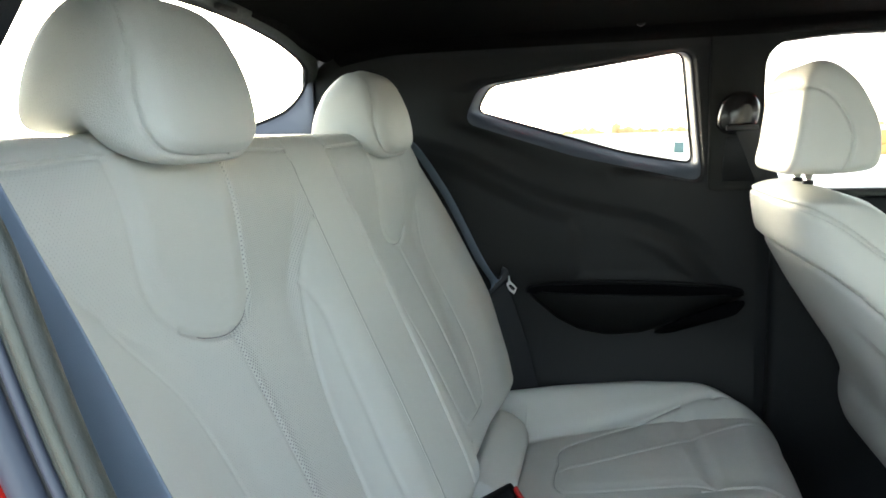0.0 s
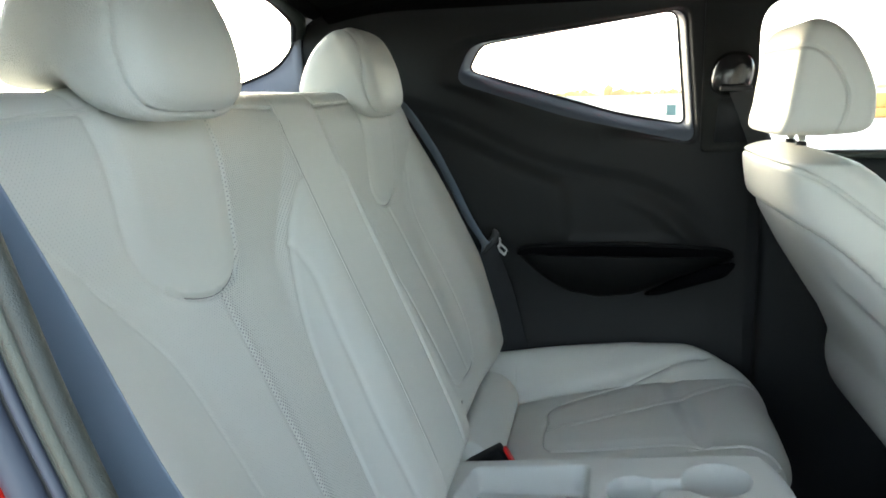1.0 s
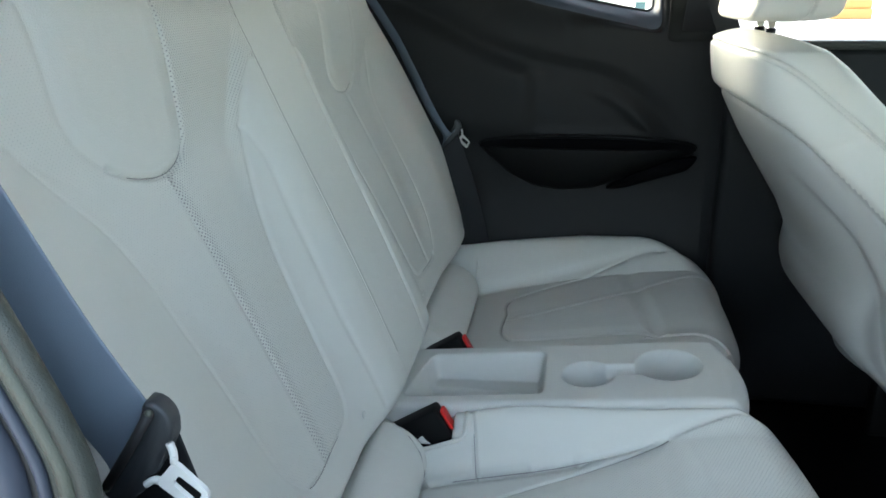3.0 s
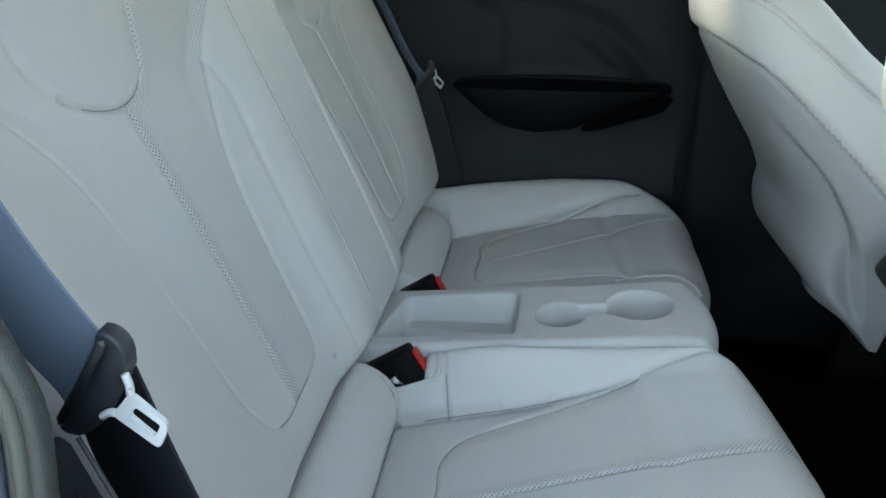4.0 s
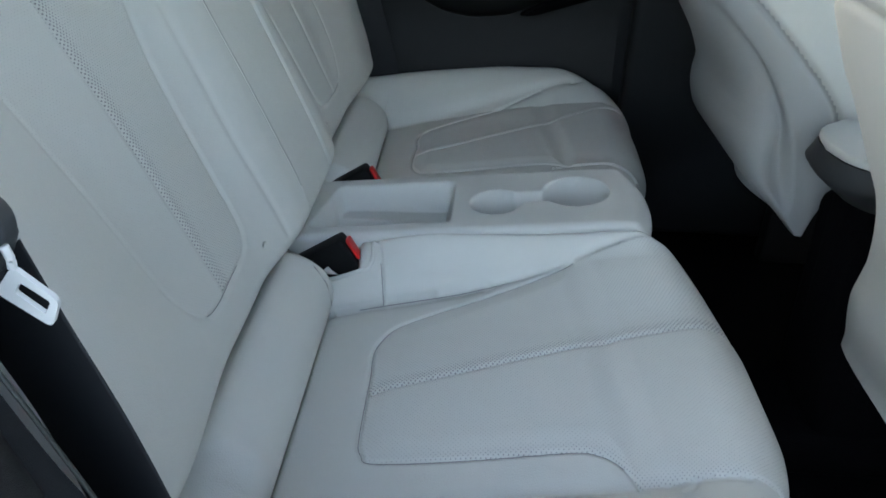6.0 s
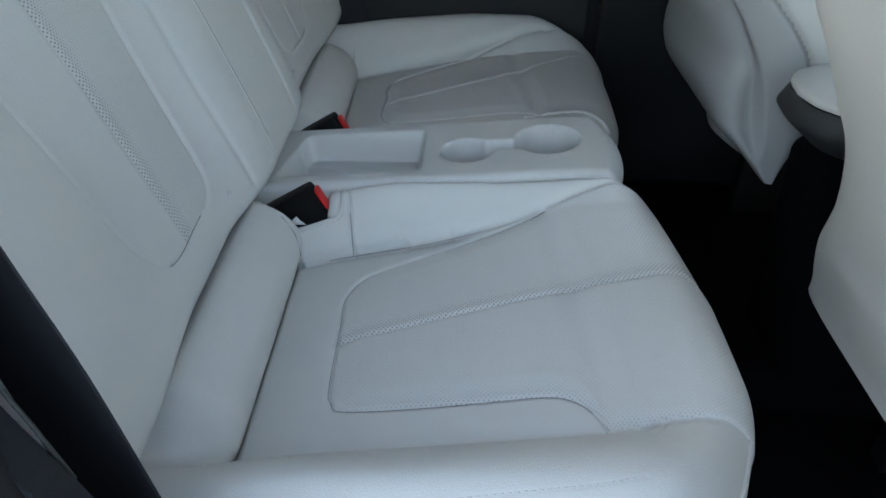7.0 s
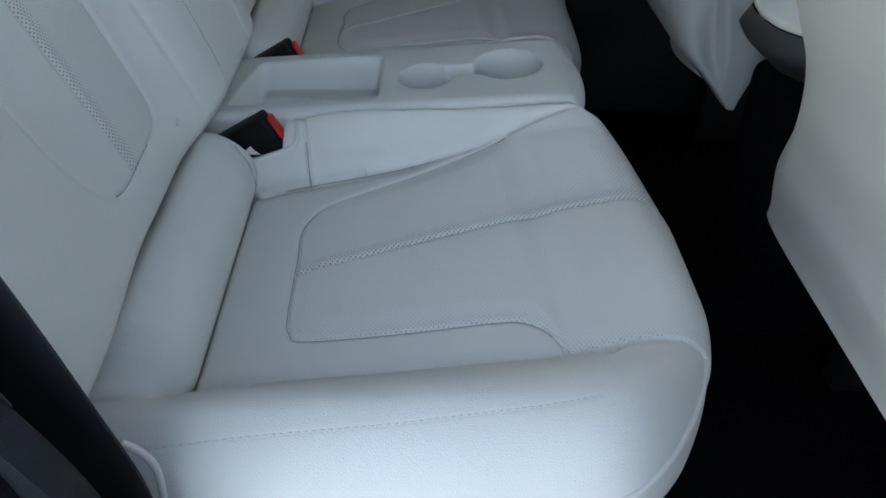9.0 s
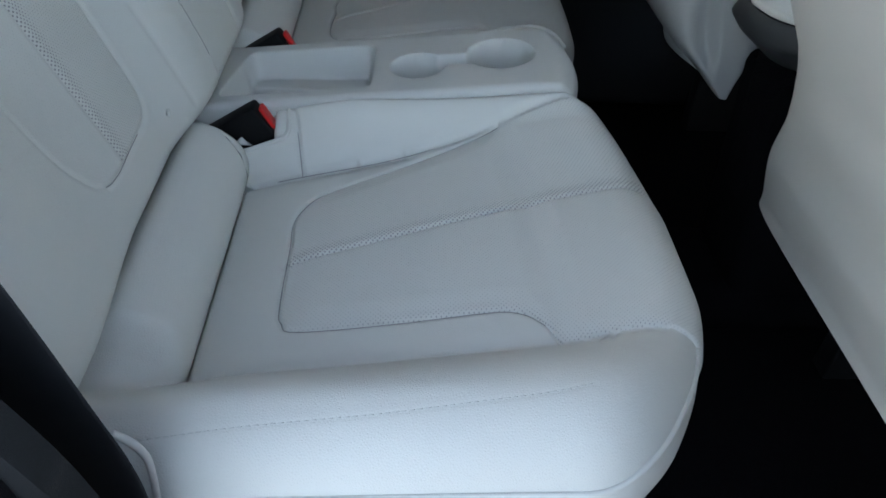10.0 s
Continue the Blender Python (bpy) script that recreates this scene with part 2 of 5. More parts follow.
def tube_mesh(path, radius, sides=8, closed=False, taper=None, squash=1.0, up=(0, 0, 1)):
    """Vertices and faces of a tube along a path."""
    q = np.array(path, float)
    k = len(q)
    tan = np.roll(q, -1, 0) - np.roll(q, 1, 0) if closed else np.gradient(q, axis=0)
    tan /= np.linalg.norm(tan, axis=1, keepdims=True) + 1e-12
    side = np.cross(tan, np.array(up, float))
    side /= np.linalg.norm(side, axis=1, keepdims=True) + 1e-12
    top = np.cross(side, tan)
    rad = np.full(k, radius) if taper is None else radius * np.asarray(taper)
    ang = np.linspace(0, 2 * np.pi, sides, endpoint=False)
    v = q[:, None] + rad[:, None, None] * (np.cos(ang)[None, :, None] * side[:, None] + squash * np.sin(ang)[None, :, None] * top[:, None])
    v = v.reshape(-1, 3)
    f = []
    for i in range(k if closed else k - 1):
        for j in range(sides):
            a, b = i * sides + j, i * sides + (j + 1) % sides
            c, d = ((i + 1) % k) * sides + (j + 1) % sides, ((i + 1) % k) * sides + j
            f.append((a, d, c, b))
    if not closed:
        f += [tuple(range(sides)), tuple(range((k - 1) * sides, k * sides))[::-1]]
    return v, f


def tube(name, path, radius, material, parent=None, label="", **kw):
    v, f = tube_mesh(path, radius, **kw)
    return mesh_object(name, v, f, material, parent, label)


def stitches(name, path, parent, pitch=0.0045, size=0.0007, lift=0.0006, nrm=(0, 0, 1)):
    """A row of short threads along a path."""
    q = np.array(path, float)
    seg = np.r_[0, np.cumsum(np.linalg.norm(np.diff(q, axis=0), axis=1))]
    vs, fs = [], []
    at = np.arange(0, seg[-1] - pitch, pitch)
    nrm = np.broadcast_to(np.array(nrm, float), q.shape)
    for s in at:
        a = np.array([np.interp(s, seg, q[:, i] + lift * nrm[:, i]) for i in range(3)])
        b = np.array([np.interp(s + pitch * 0.68, seg, q[:, i] + lift * nrm[:, i]) for i in range(3)])
        v, f = tube_mesh([a, (a + b) / 2 + np.array([np.interp(s, seg, nrm[:, i]) for i in range(3)]) * size * 0.6, b], size, sides=5)
        fs += [tuple(i + len(vs) for i in face) for face in f]
        vs += list(v)
    return mesh_object(name, vs, fs, thread, parent, "fine grey stitching")


def box_bm(x0, x1, y0, y1, z0, z1, bevel=0.0, seg=2):
    bm = bmesh.new()
    bmesh.ops.create_cube(bm, size=1)
    for v in bm.verts:
        v.co = Vector(((x0 + x1) / 2 + v.co.x * (x1 - x0), (y0 + y1) / 2 + v.co.y * (y1 - y0), (z0 + z1) / 2 + v.co.z * (z1 - z0)))
    if bevel:
        bmesh.ops.bevel(bm, geom=bm.edges[:], offset=bevel, segments=seg, profile=0.5, affect="EDGES")
    return bm


def prism_bm(outline, depth, place, bevel=0.0, seg=2):
    """A flat outline (u, v) given thickness along w; place maps (u, v, w) to the world."""
    bm = bmesh.new()
    lo = [bm.verts.new(place(u, v, 0)) for u, v in outline]
    hi = [bm.verts.new(place(u, v, depth)) for u, v in outline]
    n = len(lo)
    bm.faces.new(lo[::-1])
    bm.faces.new(hi)
    for i in range(n):
        bm.faces.new((lo[i], lo[(i + 1) % n], hi[(i + 1) % n], hi[i]))
    if bevel:
        rim = [e for e in bm.edges if (e.verts[0] in lo) == (e.verts[1] in lo)]
        bmesh.ops.bevel(bm, geom=rim, offset=bevel, segments=seg, profile=0.5, affect="EDGES")
    return bm


def rounded(outline, r, n=5):
    """Rounds the corners of a closed polygon."""
    p = np.array(outline, float)
    out = []
    for i in range(len(p)):
        a, b, c = p[i - 1], p[i], p[(i + 1) % len(p)]
        u, w = (a - b), (c - b)
        lu, lw = np.linalg.norm(u), np.linalg.norm(w)
        k = min(r, 0.48 * lu, 0.48 * lw)
        s, e = b + u / lu * k, b + w / lw * k
        for t in np.linspace(0, 1, n):
            out.append((1 - t) ** 2 * s + 2 * t * (1 - t) * b + t**2 * e)
    return np.array(out)


def ring_plate(inner, outer, rows, lift):
    """A plate with an opening: rings from the inner outline to the outer one; lift(a, b, k) gives the 3D place."""
    k = np.linspace(0, 1, rows)
    a = inner[None] * (1 - k[:, None, None]) + outer[None] * k[:, None, None]
    p = lift(a[..., 0], a[..., 1], k[:, None] * np.ones(len(inner))[None])
    n, m = p.shape[:2]
    f = []
    for i in range(n - 1):
        for j in range(m):
            f.append((i * m + j, i * m + (j + 1) % m, (i + 1) * m + (j + 1) % m, (i + 1) * m + j))
    return p.reshape(-1, 3), f


def even(outline, n):
    """n points evenly along a closed outline."""
    p = np.vstack([outline, outline[:1]])
    s = np.r_[0, np.cumsum(np.linalg.norm(np.diff(p, axis=0), axis=1))]
    t = np.linspace(0, s[-1], n, endpoint=False)
    return np.stack([np.interp(t, s, p[:, 0]), np.interp(t, s, p[:, 1])], -1)


def rays_to_box(centre, around, x0, x1, z0, z1):
    """For each direction from centre to a point of around, where it leaves the box."""
    d = around - np.array(centre)
    with np.errstate(divide="ignore"):
        tx = np.where(d[:, 0] > 0, (x1 - centre[0]) / d[:, 0], (x0 - centre[0]) / d[:, 0])
        tz = np.where(d[:, 1] > 0, (z1 - centre[1]) / d[:, 1], (z0 - centre[1]) / d[:, 1])
    return np.array(centre) + d * np.minimum(np.abs(tx), np.abs(tz))[:, None]
# ---- rear seat ----
W_IN, W_OUT = 0.088, 0.636      # a rear cushion's inner and outer edge, from the car's middle
FRONT = 0.514
C_FLAT, C_ROUND = 0.095, 0.075      # how its front corner rounds in plan, and its edge in height


def crease_in(x, far=False):
    if far:
        return curve1(x, [(-0.2, 0.160), (0.0, 0.160), (0.2, 0.175), (0.36, 0.195), (0.48, 0.205), (0.7, 0.21)])
    return curve1(x, [(-0.2, 0.160), (0.0, 0.160), (0.08, 0.161), (0.16, 0.150), (0.26, 0.132), (0.36, 0.114), (0.46, 0.098), (0.7, 0.09)])


def crease_out(x, far=False):
    """The far cushion has the same cut as the near one, not its mirror image."""
    if far:
        return curve1(x, [(-0.2, 0.491), (0.0, 0.491), (0.09, 0.492), (0.2, 0.503), (0.3, 0.521), (0.39, 0.548), (0.46, 0.562), (0.7, 0.57)])
    return curve1(x, [(-0.2, 0.487), (0.0, 0.486), (0.20, 0.480), (0.36, 0.470), (0.42, 0.460), (0.48, 0.452), (0.7, 0.45)])


def outer_seam(x):
    return curve1(x, [(-0.2, 0.600), (0.03, 0.600), (0.2, 0.588), (0.33, 0.572), (0.44, 0.548), (0.7, 0.52)])


def cushion_height(x, w, far=False):
    c_in, c_out = crease_in(x, far), crease_out(x)
    if far:
        c_out = curve1(x, [(-0.3, 0.491), (0.0, 0.491), (0.2, 0.493), (0.36, 0.496), (0.46, 0.50), (0.7, 0.50)])
    main = curve1(x, [(-0.3, 0.585), (-0.01, 0.585), (0.03, 0.597), (0.08, 0.609), (0.22, 0.630), (0.36, 0.646), (0.46, 0.653), (0.7, 0.656)])
    mid = (c_in + c_out) / 2
    main = main + 0.036 * sm(0.25 - w, 0.0, 0.15) * sm(x, 0.16, 0.44)
    main = main + 0.006 * (1 - np.clip((w - mid) / 0.2, -1, 1) ** 2) * sm(x, 0.0, 0.10)
    ri = np.clip((c_in - w) / np.maximum(c_in - W_IN + 0.004, 0.012), 0, 1)
    ai = curve1(x, [(-0.3, 0.05), (-0.02, 0.064), (0.07, 0.062), (0.2, 0.044), (0.30, 0.020), (0.38, 0.006), (0.46, 0.0), (0.7, 0.0)])
    if not far:
        main = main + 0.015 * sm(0.132 - w, 0, 0.036) * sm(x, 0.03, 0.16) * (1 - sm(x, 0.40, 0.46))
    ro = np.clip((w - c_out) / 0.095, 0, 1)
    ao = curve1(x, [(-0.3, 0.08), (0.0, 0.090), (0.2, 0.068), (0.36, 0.054), (0.44, 0.026), (0.50, 0.0), (0.7, 0.0)])
    return main + ai * (0.5 if far else 1.0) * np.sin(ri * np.pi / 2) + ao * np.sin(ro * np.pi / 2)


def roll_over(r, flat, radius, tuck=0.12):
    """How far out and how far down an edge goes that is flat, then rounds over and hangs."""
    r1 = np.maximum(r - flat, 0)
    arc = radius * np.pi / 2
    out = np.where(r1 < arc, radius * np.sin(np.minimum(r1, arc) / radius), radius - tuck * (r1 - arc))
    down = np.where(r1 < arc, radius * (1 - np.cos(np.minimum(r1, arc) / radius)), radius + (r1 - arc))
    return np.minimum(r, flat) + out, down, r1


def cushion_point(s, t, far=False):
    """The cushion's surface before its seams sink in: along s to the front, across t outwards."""
    flat, radius = C_FLAT, C_ROUND
    a, b = np.maximum(s - (FRONT - flat - radius), 0), np.maximum(t - (W_OUT - flat - radius), 0)
    r = np.hypot(a, b) + 1e-9
    adv, down, r1 = roll_over(r, flat, radius, 0.42 if far else 0.20)
    x = np.minimum(s, FRONT - flat - radius) + a / r * adv
    w = np.minimum(t, W_OUT - flat - radius) + b / r * adv
    c = np.maximum(W_IN + 0.012 - t, 0)
    advi, downi, _ = roll_over(c, 0.0, 0.012, 0.0)
    w = np.maximum(w, W_IN + 0.012) - advi
    x = x - (0.078 if far else 0.046) * sm(0.27 - w, 0.0, 0.20) * sm(x, 0.25, 0.48) - (0.002 if far else 0.043) * sm(w, 0.38, 0.56) * sm(x, 0.3, 0.48)
    x = x - (0.017 if far else 0.0) * (1 + 0.45 * sm(0.42 - w, 0, 0.28)) * sm(x, 0.30, 0.44) * (1 - 0.8 * sm(w, 0.44, 0.56))
    z = cushion_height(x, w, far) - down - downi + (0.009 * sm(w, 0.40, 0.54) * sm(x, 0.05, 0.25) if far else 0.0)
    # the roll between cushion and backrest
    back = np.clip(-s, 0, None)
    roll = spline([(0.0, 0.583), (0.006, 0.590), (0.0105, 0.604), (0.0095, 0.622), (0.002, 0.641), (-0.012, 0.656), (-0.030, 0.666), (-0.050, 0.668), (-0.070, 0.654)], 10)
    run = np.r_[0, np.cumsum(np.linalg.norm(np.diff(roll, axis=0), axis=1))]
    rx, rz = np.interp(back * run[-1] / 0.13, run, roll[:, 0]), np.interp(back * run[-1] / 0.13, run, roll[:, 1])
    e = sm(w, crease_out(0.0) - 0.030, crease_out(0.0) + 0.060)
    i = sm(crease_in(0.0) - w, 0.015, 0.085)
    z = z - 0.016 * np.exp(-((s / 0.006) ** 2)) * sm(w, crease_in(0.0) - 0.01, crease_in(0.0) + 0.004) * (1 - sm(w, crease_out(0.0) - 0.004, crease_out(0.0) + 0.01))
    rz = rz - 0.016 * np.exp(-((s / 0.004) ** 2))
    side_z = cushion_height(0.0 * w, w, far) - 0.15 * back - down - downi
    x = np.where(s < 0, rx * (1 - e) * (1 - i) + s * (1 - (1 - e) * (1 - i)), x)
    z = np.where(s < 0, (rz - downi) * (1 - e) * (1 - i) + side_z * (1 - (1 - e) * (1 - i)), z)
    return x, w, z, r1


def rear_cushion(side, bench):
    s = np.r_[np.linspace(-0.13, 0.53, 410), np.linspace(0.533, 0.78, 44)]
    t = np.r_[np.linspace(0.02, 0.64, 380), np.linspace(0.644, 0.96, 56)]
    s, t = np.meshgrid(s, t, indexing="ij")
    x, w, z, r1 = cushion_point(s, t, side > 0)
    p = np.stack([x, side * w, z], -1)
    out = normals(p) * side
    far = side > 0
    ahead = np.linspace(0.322 if far else 0.34, 0.80, 12)
    if far:
        rim = spline([(0.080, 0.35), (0.076, 0.385), (0.083, 0.412), (0.102, 0.431), (0.147, 0.458), (0.21, 0.484), (0.265, 0.504), (0.315, 0.522)], 8)
        low = spline([(0.080, 0.35), (0.075, 0.30), (0.077, 0.262), (0.087, 0.240), (0.105, 0.228), (0.20, 0.224), (0.29, 0.228), (0.322, 0.222), (0.340, 0.214), (0.355, 0.204)], 8)
        mid = spline([(0.078, 0.308), (0.151, 0.331), (0.257, 0.376), (0.335, 0.415), (0.43, 0.462), (0.53, 0.505)], 8)
        rim_side, low_side = crease_out(ahead, True) - 0.004, crease_in(ahead, True) + 0.002
    else:
        rim = spline([(0.082, 0.30), (0.080, 0.262), (0.088, 0.236), (0.105, 0.214), (0.15, 0.190), (0.20, 0.169), (0.27, 0.143), (0.332, 0.1225)], 8)
        low = spline([(0.082, 0.30), (0.083, 0.395), (0.088, 0.420), (0.105, 0.433), (0.20, 0.434), (0.29, 0.428), (0.318, 0.432), (0.338, 0.446), (0.356, 0.470)], 8)
        mid = spline([(0.080, 0.338), (0.18, 0.313), (0.30, 0.280), (0.40, 0.254), (0.475, 0.238), (0.53, 0.232)], 8)
        rim_side, low_side = crease_in(ahead) + 0.004, crease_out(ahead) - 0.002
    insert = np.vstack([low[::-1], rim, np.stack([ahead, rim_side], -1), np.stack([ahead, low_side], -1)[::-1]])
    xs = np.linspace(0.0, 0.465, 30)
    cin, cout = np.stack([xs, crease_in(xs, far)], -1), np.stack([xs, crease_out(xs, far)], -1)
    so = np.stack([np.linspace(-0.05, 0.37, 30), outer_seam(np.linspace(-0.05, 0.37, 30))], -1)
    slit = np.array([(0.079, 0.161), (0.072, 0.125), (0.064, 0.092)])
    slit2 = np.array([(-0.073, 0.146), (-0.050, 0.154), (-0.025, 0.159), (0.002, 0.160)])
    tuck = np.array([(0.415, 0.461), (0.408, 0.478), (0.398, 0.486)])
    seams = [(cout[:25], 0.006, 0.011), (cout[24:], 0.0025, 0.006), (rim, 0.0036, 0.0023), (low, 0.0036, 0.0023), (mid, 0.0036, 0.0027), (so, 0.0004, 0.0016)]
    if not far:
        seams += [(cin[:14], 0.006, 0.009), (cin[13:], 0.0030, 0.0045), (cin[:10], 0.005, 0.004), (slit, 0.0030, 0.0024), (slit2, 0.0030, 0.0024), (tuck, 0.003, 0.003)]
    sink = grooves(s, t, seams)
    full = inside(s, t, insert)
    sink += 0.0035 * sm(line_dist(s, t, np.vstack([rim, low[::-1]])), 0, 0.03) * full
    p = p + out * sink[..., None]
    region = np.full(s.shape, 4)
    rimward = (t > np.interp(s, mid[:, 0], mid[:, 1])) == far
    region[full & rimward] = 5
    region[full & ~rimward] = 6
    region[t > crease_out(s, far)] = 2
    region[t < crease_in(s, far)] = 1
    region[t > outer_seam(s)] = 3
    region[s < 0] = 0
    turn = np.arctan2(np.maximum(t - (W_OUT - C_FLAT - C_ROUND), 0), np.maximum(s - (FRONT - C_FLAT - C_ROUND), 1e-6))
    region[(r1 > 0.082 + 0.007 * np.sin(turn) ** 8) & (s > FRONT - C_FLAT - C_ROUND)] = 7
    pocket = inside(s, t, rounded([(-0.070, 0.080), (0.058, 0.080), (0.061, 0.126), (0.0, 0.132), (-0.035, 0.122), (-0.070, 0.108)], 0.012))
    region[pocket] = 9
    dmid = np.where(full & rimward, line_dist(s, t, mid), 9)
    dlow = np.where(full, line_dist(s, t, np.vstack([low, (cin if far else cout)[21:]])), 9)
    perf = np.maximum(0.80 * (1 - sm(dmid, 0.008, 0.026)), 0.42 * np.exp(-((dlow / 0.012) ** 2)) * sm(s, 0.05, 0.2))
    perf = np.maximum(perf, np.where(rimward, 0.26, 0.15))
    flip = side < 0
    top = sheet_parts(p, s, t, region, {4: ("cushion", leather, "")}, bench, flip)["cushion"]
    sheet_parts(p, s, t, region, {0: ("rear_roll", leather, ""), 1: ("inner_bolster", leather, ""), 2: ("outer_bolster", leather, ""), 3: ("side_panel", leather, ""),
                5: ("seat_insert", perf_leather, "perforated grey leather insert"), 6: ("seat_insert", perf_leather, "perforated grey leather insert"),
                7: ("front_skirt", leather, "")}, top, flip, perf)

    def along(line, lift=0.0):
        a, b = np.array(line).T
        x, w, z, _ = cushion_point(a, b, side > 0)
        return np.stack([x, side * w, z + lift], -1)

    for line in (np.vstack([rim[::-1], low[2:58]]), slit, slit2, cin[3:16])[:1 if far else 4]:
        tube("seam_thread", along(line, -0.0024 if line is slit or line is slit2 else -0.0032), 0.0006, seam_thread, top, "thin dark seam")
    # piping round the front edge
    edge, core = C_FLAT + 0.082, C_FLAT + C_ROUND
    line = [(FRONT - core + edge, tt) for tt in np.linspace(0.12, W_OUT - core, 40)] + [
        (FRONT - core + (edge + 0.007 * math.sin(q) ** 8) * math.cos(q), W_OUT - core + (edge + 0.007 * math.sin(q) ** 8) * math.sin(q)) for q in np.linspace(0.05, np.pi / 2, 24)] + [
        (ss, W_OUT - core + edge + 0.007) for ss in np.linspace(FRONT - core, 0.02, 30)]
    tube("piping", along(line), 0.0032, leather, top)
    stitches("stitching", along(so, 0.0002), top, pitch=0.0060, size=0.00036)
    # buckle pocket: a soft rim and a dark sleeve below
    rimline = rounded([(-0.070, 0.080), (0.058, 0.080), (0.061, 0.126), (0.0, 0.132), (-0.035, 0.122), (-0.070, 0.108)], 0.012)
    tube("pocket_rim", along(rimline, -0.001), 0.0035, leather, top, "soft leather lip of the buckle pocket", closed=True)
    rim3 = along(rimline)
    n = len(rim3)
    v = np.vstack([rim3, rim3 - np.array([0, 0, 0.07])])
    f = [(i, (i + 1) % n, n + (i + 1) % n, n + i) for i in range(n)] + [tuple(range(n, 2 * n))]
    if side < 0:
        flap = along([(0.050, q) for q in np.linspace(0.088, 0.124, 9)], -0.004)
        tube("pocket_flap", flap, 0.0085, leather, top, "folded leather flap of the buckle pocket", squash=0.55)
        lip = spline([(0.026, -0.644, 0.742), (0.035, -0.642, 0.730), (0.040, -0.640, 0.712), (0.040, -0.640, 0.690), (0.036, -0.638, 0.655), (0.028, -0.634, 0.60)], 8)
        tube("belt_slot_lip", lip, 0.0028, tray_plastic, top, "pale lip of the belt slot", up=(0, 1, 0))
        tag = [(-0.010, 0.0), (0.014, 0.0), (0.006, 0.005), (0.001, 0.010), (-0.003, 0.007)]
        part("care_tag", prism_bm(tag, 0.0006, lambda a, b, c: Vector((a, -0.126 + 0.3 * b + c, 0.630 + b))), leather, top, "small white care tag")
    mesh_object("pocket_sleeve", v, f, black_plastic, top, "dark sleeve of the buckle pocket")
    return top


BACK_D, BACK_N = np.array([-0.412, 0.911]), np.array([0.911, 0.412])   # up the backrest, and out of it (x, z)


def back_raise(w, l):
    edge_o = curve1(l, [(-0.2, 0.41), (0.06, 0.41), (0.2, 0.43), (0.35, 0.46), (0.45, 0.49), (0.8, 0.5)])
    edge_i = curve1(l, [(-0.2, 0.225), (0.1, 0.222), (0.25, 0.212), (0.36, 0.190), (0.43, 0.170), (0.5, 0.16), (0.8, 0.16)])
    ao = curve1(l, [(-0.2, 0.004), (-0.02, 0.012), (0.05, 0.026), (0.2, 0.050), (0.4, 0.049), (0.6, 0.042), (0.8, 0.042)])
    ai = curve1(l, [(-0.2, 0.006), (-0.02, 0.018), (0.05, 0.030), (0.2, 0.035), (0.4, 0.037), (0.6, 0.042), (0.8, 0.042)])
    o = ao * sm(w, edge_o - 0.07, edge_o + 0.13)
    i = ai * sm(-w, -edge_i, np.minimum(-(edge_i - 0.125), -0.080))
    t = 0.042 * sm(l, 0.40, 0.56) * (1 - 0.15 * np.exp(-(((w - 0.345) / 0.08) ** 2)) * (1 - sm(l, 0.5, 0.6)))
    return np.maximum(np.maximum(o, i), t) + 0.006 * np.exp(-(((w - 0.32) / 0.11) ** 2)) * np.exp(-(((l - 0.22) / 0.16) ** 2))


def back_point(l, w):
    """The backrest's surface: up l, across w."""
    flat_l = 0.585
    low = 0.027
    ll = np.clip(l, low, flat_l)
    x = -0.045 + BACK_D[0] * ll
    z = 0.674 + BACK_D[1] * ll
    h = back_raise(w, ll)
    x, z = x + BACK_N[0] * h, z + BACK_N[1] * h
    # over the top, to the back
    r = np.maximum(l - flat_l, 0)
    rad = 0.034
    arc = rad * 2.0
    ang = np.minimum(r, arc) / rad
    x = x + BACK_D[0] * rad * np.sin(ang) - BACK_N[0] * rad * (1 - np.cos(ang)) - 0.9 * np.maximum(r - arc, 0)
    z = z + BACK_D[1] * rad * np.sin(ang) - BACK_N[1] * rad * (1 - np.cos(ang)) - 0.35 * np.maximum(r - arc, 0)
    # tucked in below
    ub = np.minimum(np.maximum(low - l, 0) / low, 2.3)
    x = x - BACK_D[0] * low * np.sin(ub) - BACK_N[0] * low * (1 - np.cos(ub))
    z = z - BACK_D[1] * low * np.sin(ub) - BACK_N[1] * low * (1 - np.cos(ub))
    # the outer edge rounds off backwards
    e = np.maximum(w - 0.568, 0)
    adv, down, _ = roll_over(e, 0.0, 0.030, -0.25)
    wn = np.minimum(w, 0.568) + adv
    x = x - BACK_N[0] * down
    z = z - BACK_N[1] * down
    wn = wn - 0.02 * sm(l, 0.45, 0.62) * sm(w, 0.45, 0.56)
    return x, wn, z


